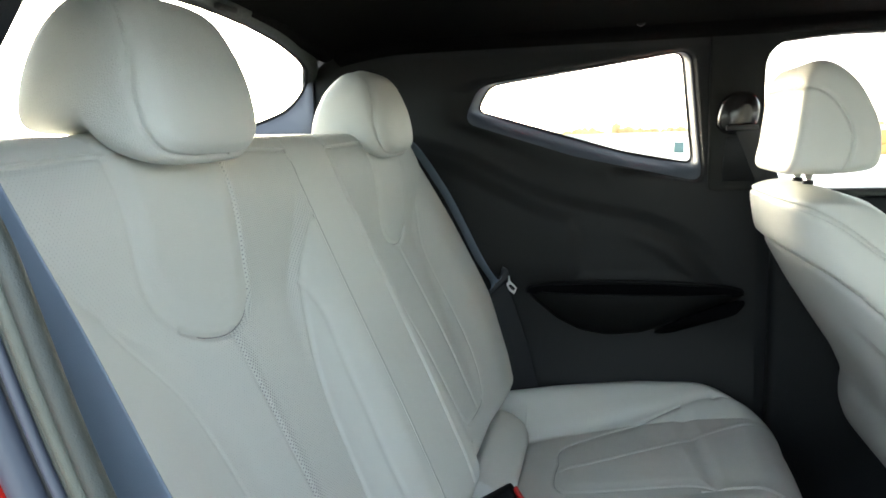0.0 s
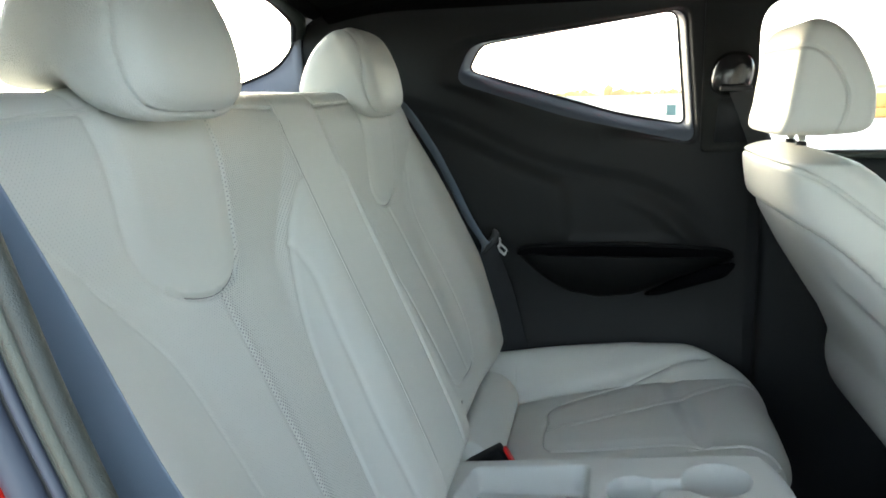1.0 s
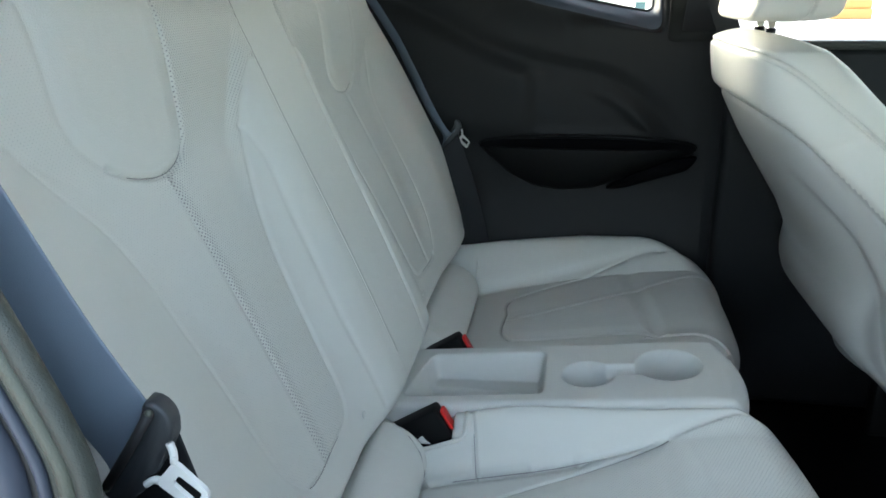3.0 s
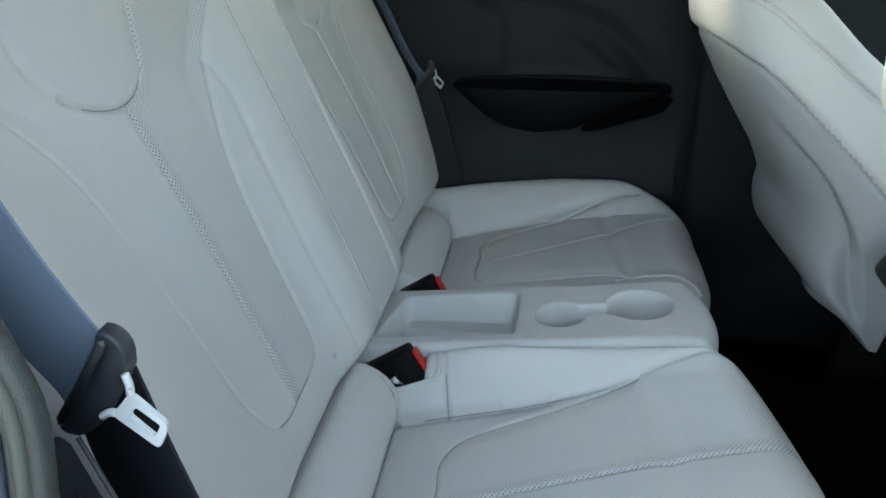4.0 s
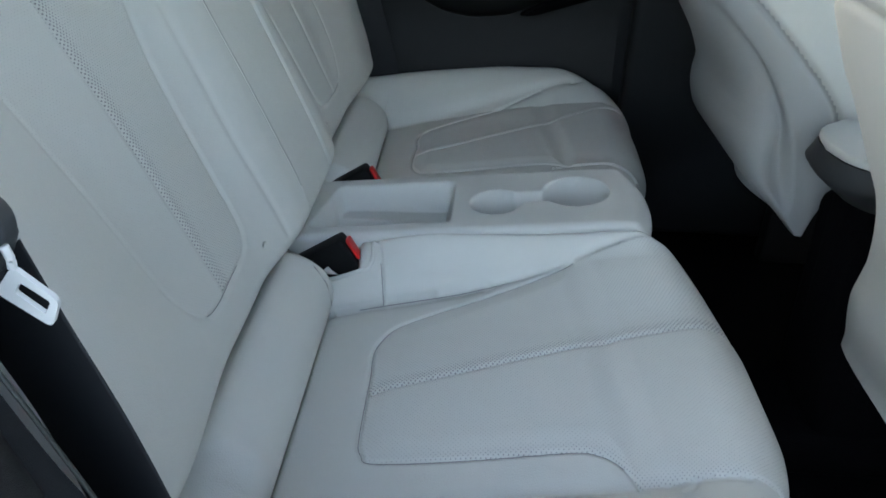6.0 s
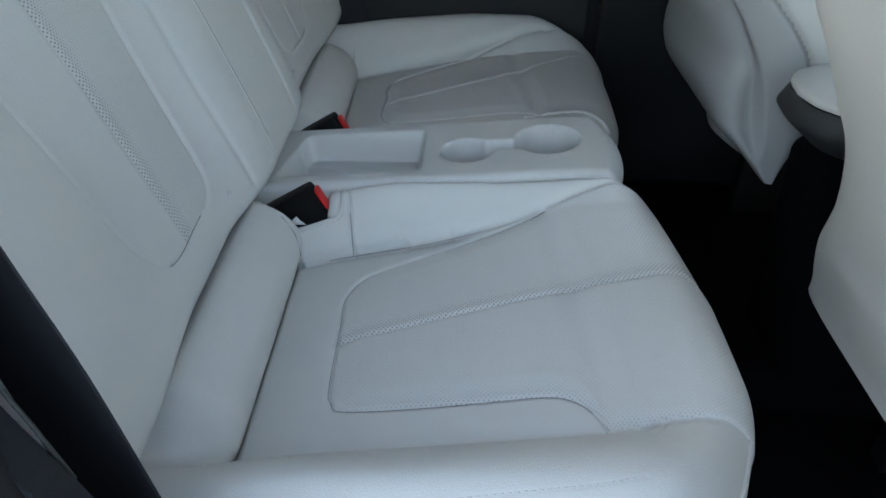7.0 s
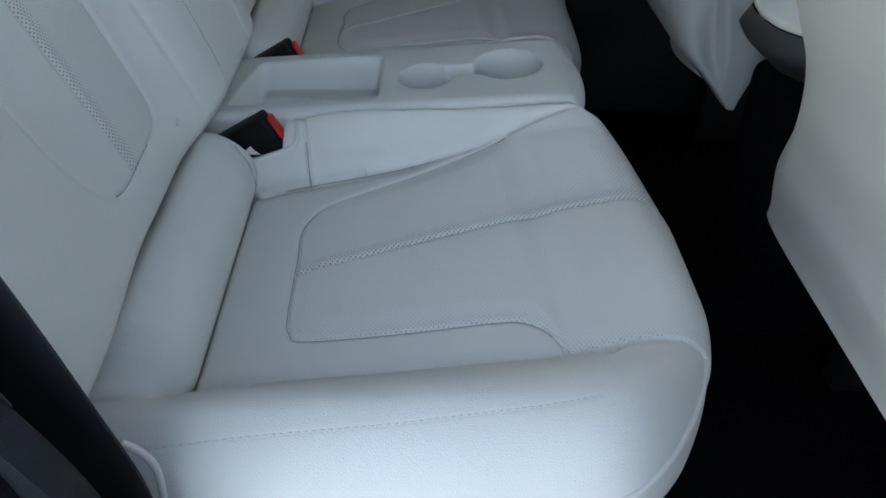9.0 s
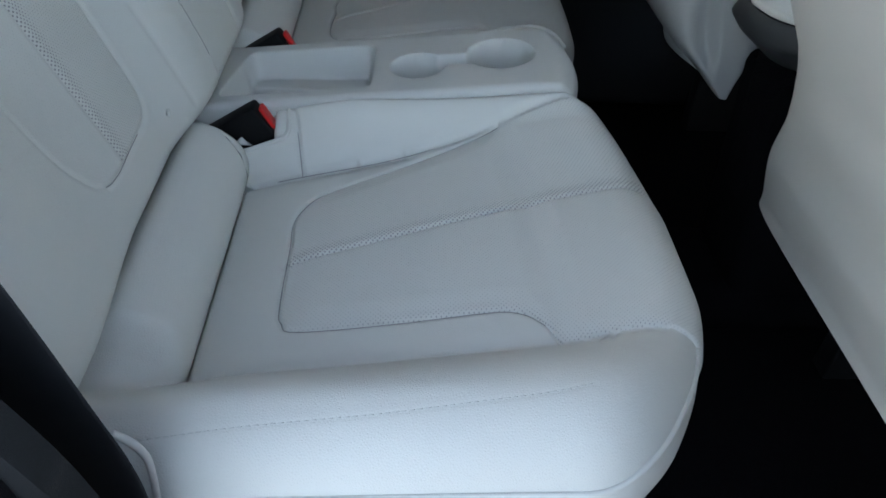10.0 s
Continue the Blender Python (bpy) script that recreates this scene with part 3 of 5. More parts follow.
def rear_backrest(side, inner, bench):
    l = np.r_[np.linspace(-0.05, 0.66, 310), np.linspace(0.664, 0.76, 20)]
    t = np.r_[np.linspace(inner, 0.56, int((0.56 - inner) / 0.0023)), np.linspace(0.563, 0.70, 34)]
    l, t = np.meshgrid(l, t, indexing="ij")
    x, w, z = back_point(l, t)
    if side > 0:
        w = w + (0.014 + 0.012 * (1 - sm(l, 0.20, 0.38))) * sm(l, -0.03, 0.09) * sm(w, 0.50, 0.57) * (1 - sm(l, 0.42, 0.58))
    p = np.stack([x, side * w, z], -1)
    out = -side * normals(p)
    tongue = spline([(0.250, 0.62), (0.251, 0.52), (0.250, 0.460), (0.254, 0.432), (0.273, 0.412), (0.31, 0.403), (0.350, 0.409), (0.385, 0.424), (0.413, 0.446), (0.431, 0.477), (0.436, 0.53), (0.437, 0.62)], 8)
    low = spline([(0.138, 0.417), (0.160, 0.367), (0.181, 0.315), (0.197, 0.255), (0.208, 0.16), (0.212, 0.10), (0.219, 0.073), (0.240, 0.059), (0.29, 0.056), (0.335, 0.054), (0.364, 0.060), (0.386, 0.080),
                  (0.407, 0.13), (0.416, 0.24), (0.422, 0.325), (0.432, 0.370), (0.448, 0.398), (0.466, 0.422), (0.490, 0.455)], 8)
    mid = np.array([(0.309, 0.405), (0.311, 0.30), (0.314, 0.18), (0.313, 0.056)])
    topseam = spline([(0.072, 0.583), (0.15, 0.586), (0.3, 0.590), (0.45, 0.587), (0.57, 0.580)], 8)
    peak = spline([(0.072, 0.490), (0.094, 0.477), (0.114, 0.454), (0.128, 0.435), (0.138, 0.417)], 8)
    fold = spline([(0.138, 0.417), (0.131, 0.371), (0.137, 0.317), (0.147, 0.220), (0.151, 0.145), (0.149, 0.025)], 8)
    split = np.array([(0.072, -0.06), (0.072, 0.64)])
    tick = np.array([(0.43, 0.055), (0.445, 0.068), (0.447, 0.085)])
    seams = [(tongue[:58], 0.0055, 0.0027), (tongue[57:], 0.0014, 0.0050), (low[:80], 0.0028, 0.0034), (low[79:], 0.0013, 0.0030), (mid, 0.0026, 0.0034), (topseam, 0.0030, 0.0026), (peak, 0.0026, 0.0030), (fold, 0.0020, 0.0050)]
    if inner < 0.05:
        seams.append((split, 0.0050, 0.0040))
    sink = grooves(l * 0 + t, l, [(s, d, wd) for s, d, wd in seams])
    u_poly = np.vstack([tongue, [(0.437, 0.9), (0.250, 0.9)]])
    in_u = inside(t, l, u_poly)
    sink += 0.0035 * sm(line_dist(t, l, tongue), 0, 0.03) * in_u
    p = p + out * sink[..., None]
    body = np.vstack([low, [(0.60, 0.50), (0.60, 0.585), (0.072, 0.585), (0.072, 0.490)], peak])
    in_b = inside(t, l, body) & (l < 0.588)
    mid_w = np.interp(l, mid[::-1, 1], mid[::-1, 0])
    region = np.full(l.shape, 1)
    region[t > 0.46] = 2
    region[in_b & (t < mid_w)] = 5
    region[in_b & (t >= mid_w)] = 6
    region[in_u] = 4
    region[l > np.interp(t, topseam[:, 0], topseam[:, 1])] = 0
    region[t < 0.072] = 3
    dmid = np.where((t < mid_w) & (l < 0.425), line_dist(t, l, mid), 9)
    du = np.where(~in_u & (t < 0.35), line_dist(t, l, tongue[:40]), 9)
    perf = np.maximum(0.80 * (1 - sm(dmid, 0.008, 0.028)), 0.65 * np.exp(-((du / 0.030) ** 1.5)))
    upper = in_b & ~in_u & (t < 0.30) & (l > 0.36)
    perf = np.maximum(perf, 0.50 * upper * sm(l, 0.36, 0.44))
    perf = np.maximum(perf, np.where(t < mid_w, 0.28, 0.05))
    top = sheet_parts(p, t, l, region, {1: ("backrest", leather, "")}, bench, side > 0)["backrest"]
    sheet_parts(p, t, l, region, {0: ("top_cover", leather, ""), 2: ("outer_bolster", leather, ""), 3: ("centre_strip", leather, "plain leather strip between the seats"),
                4: ("shoulder_insert", leather, "smooth tongue-shaped leather insert"), 5: ("back_insert", perf_leather, "perforated grey leather insert"),
                6: ("back_insert", perf_leather, "perforated grey leather insert")}, top, side > 0, perf)

    def along(line, depth=0.0010):
        a, b = np.array(line).T
        x, w, z = back_point(b, a)
        return np.stack([x, side * w, z], -1) - np.array([BACK_N[0], 0, BACK_N[1]]) * depth

    for line, depth in ((tongue[26:52], 0.0046), (low[60:80], 0.0025)):
        tube("seam_thread", along(line, depth), 0.0006, seam_thread, top, "thin dark seam")

    tube("piping", along(topseam + np.array([0, 0.004])), 0.0016, leather, top)
    if inner > 0.05:
        tube("edge_piping", along([(0.073, q) for q in np.linspace(-0.02, 0.60, 60)]), 0.0018, leather, top)
    # a small round trim button low on the cover
    a, b = 0.196, 0.040
    x, w, z = back_point(np.array([b]), np.array([a]))
    bm = bmesh.new()
    bmesh.ops.create_uvsphere(bm, u_segments=16, v_segments=8, radius=0.0045)
    for v in bm.verts:
        v.co = Vector((x[0] + 0.001, side * w[0], z[0] + 0.001)) + Vector((v.co.x * 0.5, v.co.y, v.co.z))
    part("button", bm, leather, top, "small pale button")
    # the hard back of the seat
    bm = box_bm(-0.06, 0.0, min(side * inner, side * 0.56), max(side * inner, side * 0.56), 0.0, 0.62, 0.01)
    for v in bm.verts:
        q = v.co.copy()
        v.co = Vector((-0.12 + BACK_D[0] * q.z + q.x, q.y, 0.60 + BACK_D[1] * q.z))
    part("back_board", bm, trim_black, top, "black carpeted back board")
    return top


def pillow(profile, half, centre_y, n=3.2, rings=41, crown=0.0, steps=9):
    """A cushion whose side view is a closed smooth outline (x, z), rounded off towards both sides. Returns points (ring, round), and both parameters."""
    line = spline(profile, steps, closed=True)
    mid = (line.max(0) + line.min(0)) / 2
    flat = np.linspace(0, 0.84, rings // 4)
    kc = (1 - 0.84**n) ** (1 / n)
    ks = np.linspace(kc, 0.004, rings // 3)[1:]
    half_eta, half_k = np.r_[flat, (1 - ks**n) ** (1 / n)], np.r_[(1 - flat**n) ** (1 / n), ks]
    eta, k = np.r_[-half_eta[:0:-1], half_eta], np.r_[half_k[:0:-1], half_k]
    rings = len(eta)
    off = line - mid
    p = np.zeros((rings, len(line), 3))
    p[..., 0] = mid[0] + off[None, :, 0] * k[:, None]
    p[..., 2] = mid[1] + off[None, :, 1] * k[:, None]
    p[..., 1] = centre_y + half * eta[:, None]
    return p, eta, line


def closed_parts(p, region, names, parent, sa=None, sb=None, flip=False):
    """As sheet_parts, for a grid that closes on itself in its second direction."""
    q = np.concatenate([p, p[:, :1]], 1)
    r = np.concatenate([region, region[:, :1]], 1)
    a, b = np.meshgrid(np.arange(q.shape[0]) * 0.01, np.arange(q.shape[1]) * 0.01, indexing="ij")
    return sheet_parts(q, a, b, r, names, parent, flip)


def rear_headrest(side, label):
    top = thing("rear_headrest", label, "headrest", "rear headrests")
    c = 0.3425
    prof = [(-0.338, 1.250), (-0.335, 1.288), (-0.308, 1.338), (-0.268, 1.368), (-0.228, 1.358), (-0.202, 1.314), (-0.190, 1.270), (-0.190, 1.238), (-0.206, 1.217),
            (-0.240, 1.223), (-0.266, 1.244), (-0.300, 1.247)]
    p, eta, line = pillow(prof, 0.105, side * c, n=4.2, rings=161, steps=24)
    j = np.arange(len(line))
    a, b = np.meshgrid(eta, j / 24.0, indexing="ij")
    # the face is bounded by a seam at both sides and along the bottom
    edge = [(0.0, 2.75), (0.45, 3.0), (0.66, 3.6), (0.81, 4.4), (0.925, 5.6), (0.920, 6.6), (0.87, 7.15), (0.70, 7.52), (0.35, 7.60)]
    ring = spline(edge + [(0.0, 7.60)] + [(-q, r) for q, r in edge[:0:-1]], 8, closed=True)
    sc = np.array([0.108, 0.036])
    d = line_dist(a * sc[0], b * sc[1], np.vstack([ring, ring[:1]]) * sc)
    q = np.concatenate([p[:, -1:], p, p[:, :1]], 1)
    nrm = normals(q)[:, 1:-1]
    mid = p.mean((0, 1))
    p[..., 2] -= 0.017 * (side > 0)
    p[..., 0] -= 0.012 * (side > 0)
    mid = p.mean((0, 1))
    if ((p - mid) * nrm).sum() < 0:
        nrm = -nrm
    face = inside(a, b, ring)
    sink = -0.0036 * np.exp(-((d / 0.0022) ** 2)) + face * 0.0035 * sm(d, 0, 0.02)
    p = p + nrm * sink[..., None]
    reg = np.where(face, 1, 0)
    closed_parts(p, reg, {0: ("cover", coarse_leather, ""), 1: ("face_panel", leather, "smooth front panel")}, top, flip=False)
    rr = ring[8:66]
    pts = []
    for e, jj in np.stack([np.clip(rr[:, 0] * 1.035, -0.955, 0.955), rr[:, 1]], -1):
        i1, j1 = int(round(np.interp(e, eta, np.arange(len(eta))))), int(round(jj * 24)) % len(line)
        pts.append(p[i1, j1] + nrm[i1, j1] * 0.0006)
    seam = []
    for e, jj in ring[8:66]:
        i1, j1 = int(round(np.interp(e, eta, np.arange(len(eta))))), int(round(jj * 24)) % len(line)
        seam.append(p[i1, j1] + nrm[i1, j1] * 0.0012)
    tube("face_piping", spline(np.array(seam)[::3], 4), 0.0015, leather, top, "thin leather piping round the face")
    stitches("stitching", spline(np.array(pts)[::3], 4), top, pitch=0.0055, size=0.0005, lift=0.0006)
    for dy in (-0.055, 0.055):
        tube("post", [(-0.300, side * c + dy, 1.19), (-0.296, side * c + dy, 1.26)], 0.006, chrome, top, "chrome post")
    return top


for side, inner, label in ((-1, 0.072, "light grey leather rear seat with perforated inserts, beside open door"),
                           (1, -0.070, "light grey leather rear seat with centre strip, beside dark trim")):
    bench = thing("rear_bench", label, "rear seat", "rear seats")
    rear_cushion(side, bench)
    rear_backrest(side, inner, bench)
rear_headrest(-1, "light grey leather rear headrest with stitched face, by the open door")
rear_headrest(1, "light grey leather rear headrest by the dark side panel")


# ---- tray with cup holders between the rear seats ----
def cup_tray():
    top = thing("rear_console_tray", "light grey plastic tray with bin and two cup holders between seats", "console tray")
    s = np.r_[np.linspace(-0.06, 0.44, 210), np.linspace(0.442, 0.58, 40)]
    t = np.r_[np.linspace(-0.16, -0.094, 20), np.linspace(-0.092, 0.092, 92), np.linspace(0.094, 0.16, 20)]
    s, t = np.meshgrid(s, t, indexing="ij")
    a = np.maximum(s - 0.405, 0)
    adv, down, _ = roll_over(a, 0.0, 0.034, 0.15)
    x = np.minimum(s, 0.405) + adv
    b = np.maximum(np.abs(t) - 0.078, 0)
    advb, downb, _ = roll_over(b, 0.0, 0.010, 0.0)
    y = np.sign(t) * (np.minimum(np.abs(t), 0.078) + advb)
    x = x - 0.020 * (y / 0.09) ** 2 * sm(x, 0.38, 0.44)
    z = 0.668 + 0.104 * x - 0.008 * sm(x, 0.36, 0.46)

    def pit(d, wall=0.006):
        return sm(d, 0, wall)

    binrim = rounded([(-0.040, -0.066), (0.160, -0.066), (0.163, 0.062), (-0.015, 0.062)], 0.016, 7)
    db = line_dist(s, t, np.vstack([binrim, binrim[:1]])) * np.where(inside(s, t, binrim), 1, -1)
    floor_b = 0.060 - 0.022 * sm(t - 0.020 + 0.10 * (s - 0.05), -0.003, 0.003) + 0.009 * sm(s, 0.0, 0.16)
    z = z - floor_b * pit(db, 0.012)
    d1 = 0.037 - np.hypot(s - 0.221, t + 0.012)
    d2 = 0.046 - np.hypot(s - 0.333, t - 0.010)
    dc = np.minimum(0.016 - np.abs(t - 0.000), np.minimum(s - 0.24, 0.32 - s))
    z = z - np.maximum(np.maximum(0.072 * pit(d1, 0.007), 0.078 * pit(d2, 0.007)), 0.022 * pit(dc, 0.006))
    p = np.stack([x, y, z - down - downb], -1)
    region = np.where(db > 0.0, 1, 0)
    region = np.where((d1 > 0), 2, region)
    region = np.where((d2 > 0), 3, region)
    sheet_parts(p, s, t, region, {0: ("tray_shell", tray_plastic, ""), 1: ("bin", tray_plastic, ""), 2: ("cup_holder", tray_plastic, "small cup holder"), 3: ("cup_holder", tray_plastic, "large cup holder")}, top, False)
    return top


cup_tray()


# ---- belts and buckles ----
def buckle(side, label):
    top = thing("belt_buckle", label, "belt buckle", "rear belt buckles")
    d = np.array([0.87, 0.0, 0.49])
    u = np.array([0.49, 0.0, -0.87])
    o = np.array([0.021, 0.0, 0.682])
    y0, y1 = (-0.122, -0.094) if side < 0 else (0.100, 0.128)

    def place(a, b, c):
        return Vector(o + d * a + u * b + np.array([0, c, 0]))

    body = rounded([(-0.085, 0.004), (-0.004, 0.0), (0.0, 0.050), (-0.085, 0.046)], 0.005, 4)
    part("buckle_body", prism_bm(body, y1 - y0, lambda a, b, c: place(a, b, y0 + c), 0.003), buckle_black, top, "black plastic buckle body")
    key = rounded([(y0 + 0.006, 0.007), (y1 - 0.006, 0.007), (y1 - 0.006, 0.040), (y0 + 0.006, 0.040)], 0.004, 4)
    part("release_button", prism_bm(key, 0.0045, lambda a, b, c: place(-0.001 + c, b, a), 0.0012), red_plastic, top, "red release button")
    slot = [(y0 + 0.007, 0.0435), (y1 - 0.005, 0.0435), (y1 - 0.005, 0.0475), (y0 + 0.007, 0.0475)]
    part("slot_rim", prism_bm(slot, 0.002, lambda a, b, c: place(c - 0.0005, b, a)), rubber, top)
    tube("stalk", [(-0.12, (y0 + y1) / 2, 0.60), (-0.08, (y0 + y1) / 2, 0.618), (-0.05, (y0 + y1) / 2, 0.632)], 0.012, black_plastic, top, squash=0.6)
    return top


buckle(-1, "black seat belt buckle with red button in leather pocket")
buckle(1, "black seat belt buckle with red button behind the tray")


def ribbon(name, centres, widths, thick, material, parent, label=""):
    """A strap: centres along it, and half-width vectors."""
    c, h = np.array(centres, float), np.array(widths, float)
    c, h = spline(c, 10), spline(h, 10)
    tan = np.gradient(c, axis=0)
    n = np.cross(tan, h)
    n /= np.linalg.norm(n, axis=1, keepdims=True)
    vs, fs = [], []
    prof = [(-1, 0.4), (-0.94, 1), (0, 1), (0.94, 1), (1, 0.4), (1, -0.4), (0.94, -1), (0, -1), (-0.94, -1), (-1, -0.4)]
    for i in range(len(c)):
        vs += [c[i] + a * h[i] + b * n[i] * thick / 2 for a, b in prof]
    k = len(prof)
    for i in range(len(c) - 1):
        fs += [(i * k + j, i * k + (j + 1) % k, (i + 1) * k + (j + 1) % k, (i + 1) * k + j) for j in range(k)]
    fs += [tuple(range(k)), tuple(range((len(c) - 1) * k, len(c) * k))[::-1]]
    return mesh_object(name, vs, fs, material, parent, label)


def seat_belt(side, label):
    top = thing("seat_belt", label, "seat belt", "rear seat belts")
    m = np.array([1, -side, 1])
    off = np.array([-0.030, 0.058, -0.075]) if side > 0 else np.zeros(3)

    def mir(pts):
        return (np.array(pts, float) + off) * m

    def turned(pts):
        return np.array(pts, float) * m

    # from the shoulder down to the tongue
    up = [(-0.262, -0.655, 1.400), (-0.220, -0.657, 1.320), (-0.163, -0.659, 1.206), (-0.120, -0.660, 1.125), (-0.079, -0.660, 1.040), (-0.047, -0.660, 0.990), (-0.042, -0.664, 0.982)]
    if side > 0:
        up = [(-0.300, -0.640, 1.290), (-0.232, -0.655, 1.298)] + up[2:]
    hw = [(-0.0210, -0.002, -0.0105)] * 3 + [(-0.0210, -0.002, -0.0110), (-0.0205, -0.002, -0.0115), (-0.018, 0.0, -0.0145), (-0.016, 0.0, -0.021)]
    if side > 0:
        hw = [(-0.010, -0.014, -0.006)] * 6 + [(-0.016, 0.0, -0.021)]
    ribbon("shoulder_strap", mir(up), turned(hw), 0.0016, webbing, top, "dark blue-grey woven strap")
    # the same strap runs on below the tongue; its shade is in the colour
    down = [(-0.040, -0.655, 0.972), (-0.0335, -0.654, 0.935), (-0.0155, -0.656, 0.876), (0.003, -0.660, 0.800), (0.019, -0.662, 0.726), (0.028, -0.665, 0.640), (0.036, -0.665, 0.520)]
    hv = [(-0.019, 0.0, -0.018), (-0.0275, 0.006, -0.012), (-0.0300, 0.008, -0.008), (-0.0315, 0.008, -0.004), (-0.0300, 0.008, -0.004), (-0.0225, 0.008, -0.003), (-0.0225, 0.008, 0.0)]
    ribbon("lap_strap", mir(down), turned(hv), 0.0016, shaded_webbing, top, "woven strap, darkened for shade")
    y = -0.668

    def place(a, b, c):
        return Vector((np.array([a, y - 0.004 + c, b]) + off) * m)

    shell = rounded([(-0.029, 1.019), (-0.021, 1.0175), (-0.0155, 1.011), (-0.0145, 1.002), (-0.018, 0.993), (-0.025, 0.981), (-0.037, 0.962), (-0.048, 0.9565), (-0.056, 0.9555), (-0.061, 0.962), (-0.052, 0.969), (-0.030, 1.006)], 0.006, 4)
    housing = part("tongue_housing", prism_bm(even(shell, 40), 0.012, place, 0.0022, 3), housing_grey, top, "black plastic tongue housing")
    bar = [(-0.024, y - 0.006, 1.013), (-0.038, y - 0.0065, 0.991), (-0.054, y - 0.006, 0.968)]
    tube("slot_bar", mir(bar), 0.0028, rubber, housing)
    for q in ((-0.024, 1.0135), (-0.0545, 0.9665)):
        bm = bmesh.new()
        bmesh.ops.create_uvsphere(bm, u_segments=10, v_segments=6, radius=0.0022)
        for v in bm.verts:
            v.co = Vector(((v.co.x + q[0] + off[0]), (v.co.y + y - 0.006 + off[1]) * (-side), v.co.z + q[1] + off[2]))
        part("slot_end", bm, trim_light, housing, "small grey pin")
    # the metal tongue, with its window
    outer = even(rounded([(-0.0140, 0.9880), (0.0032, 0.9705), (-0.0035, 0.9555), (-0.0255, 0.9740), (-0.0190, 0.9815)], 0.0035, 5), 48)
    hole = even(rounded([(-0.0122, 0.9798), (-0.0008, 0.9700), (-0.0050, 0.9630), (-0.0162, 0.9742)], 0.0015, 5), 48)
    ho, oo = hole - hole.mean(0), outer[0] - hole.mean(0)
    shift = int(np.argmax((ho @ oo) / np.linalg.norm(ho, axis=1)))
    hole = np.roll(hole, -shift, 0)
    n = len(outer)
    vs = [place(a, b, c - 0.0035) for c in (0.0, 0.0028) for loop in (outer, hole) for a, b in loop]
    fs = []
    for i in range(n):
        k = (i + 1) % n
        fs += [(i, k, n + k, n + i), (2 * n + i, 3 * n + i, 3 * n + k, 2 * n + k), (i, 2 * n + i, 2 * n + k, k), (n + i, n + k, 3 * n + k, 3 * n + i)]
    plate = mesh_object("tongue_plate", vs, fs, tongue_metal, top, "bright metal tongue with a slot", smooth=False)
    for line in ([(-0.0145, 0.9865), (-0.0140, 0.9910), (-0.0152, 0.9975)], [(-0.0240, 0.9745), (-0.0275, 0.9745), (-0.0318, 0.9715)]):
        tube("tongue_ear", mir([(a, y - 0.006, b) for a, b in spline(line, 5)]), 0.0021, tongue_metal, plate)
    return top


seat_belt(-1, "grey rear seat belt with bright tongue, hanging beside the open door")
seat_belt(1, "dark rear seat belt with bright tongue beside the side panel")


# ---- front seats ----
def front_profile(z, side=1):
    rear = curve1(z, ([(0.40, 0.75), (0.55, 0.732), (0.60, 0.684), (0.64, 0.637), (0.66, 0.622), (0.70, 0.606), (0.735, 0.600)] if side > 0 else [(0.40, 0.73), (0.55, 0.700), (0.64, 0.657), (0.70, 0.637)]) + [(0.765, 0.601), (0.82, 0.575), (0.86, 0.548), (0.95, 0.490), (1.05, 0.436), (1.10, 0.428), (1.16, 0.428)], 5)
    ahead = curve1(z, ([(0.40, 0.78), (0.55, 0.740), (0.60, 0.756), (0.66, 0.785)] if side > 0 else [(0.40, 0.82), (0.55, 0.800), (0.62, 0.795)]) + [(0.776, 0.830), (0.83, 0.820), (0.95, 0.760), (1.00, 0.705), (1.034, 0.660), (1.10, 0.590), (1.14, 0.530), (1.16, 0.50)], 5)
    half = curve1(z, ([(0.40, 0.215), (0.55, 0.222), (0.64, 0.236)] if side > 0 else [(0.40, 0.304), (0.53, 0.305), (0.64, 0.282)]) + [(0.75, 0.238 if side > 0 else 0.256), (0.9, 0.240), (1.02, 0.232), (1.10, 0.212), (1.16, 0.190)], 5)
    return rear, ahead, half


def upright(side, z):
    """The seat by the open door is set more upright than the other."""
    return (0.09 * (np.asarray(z) - 0.55)) if side < 0 else 0.0 * np.asarray(z)


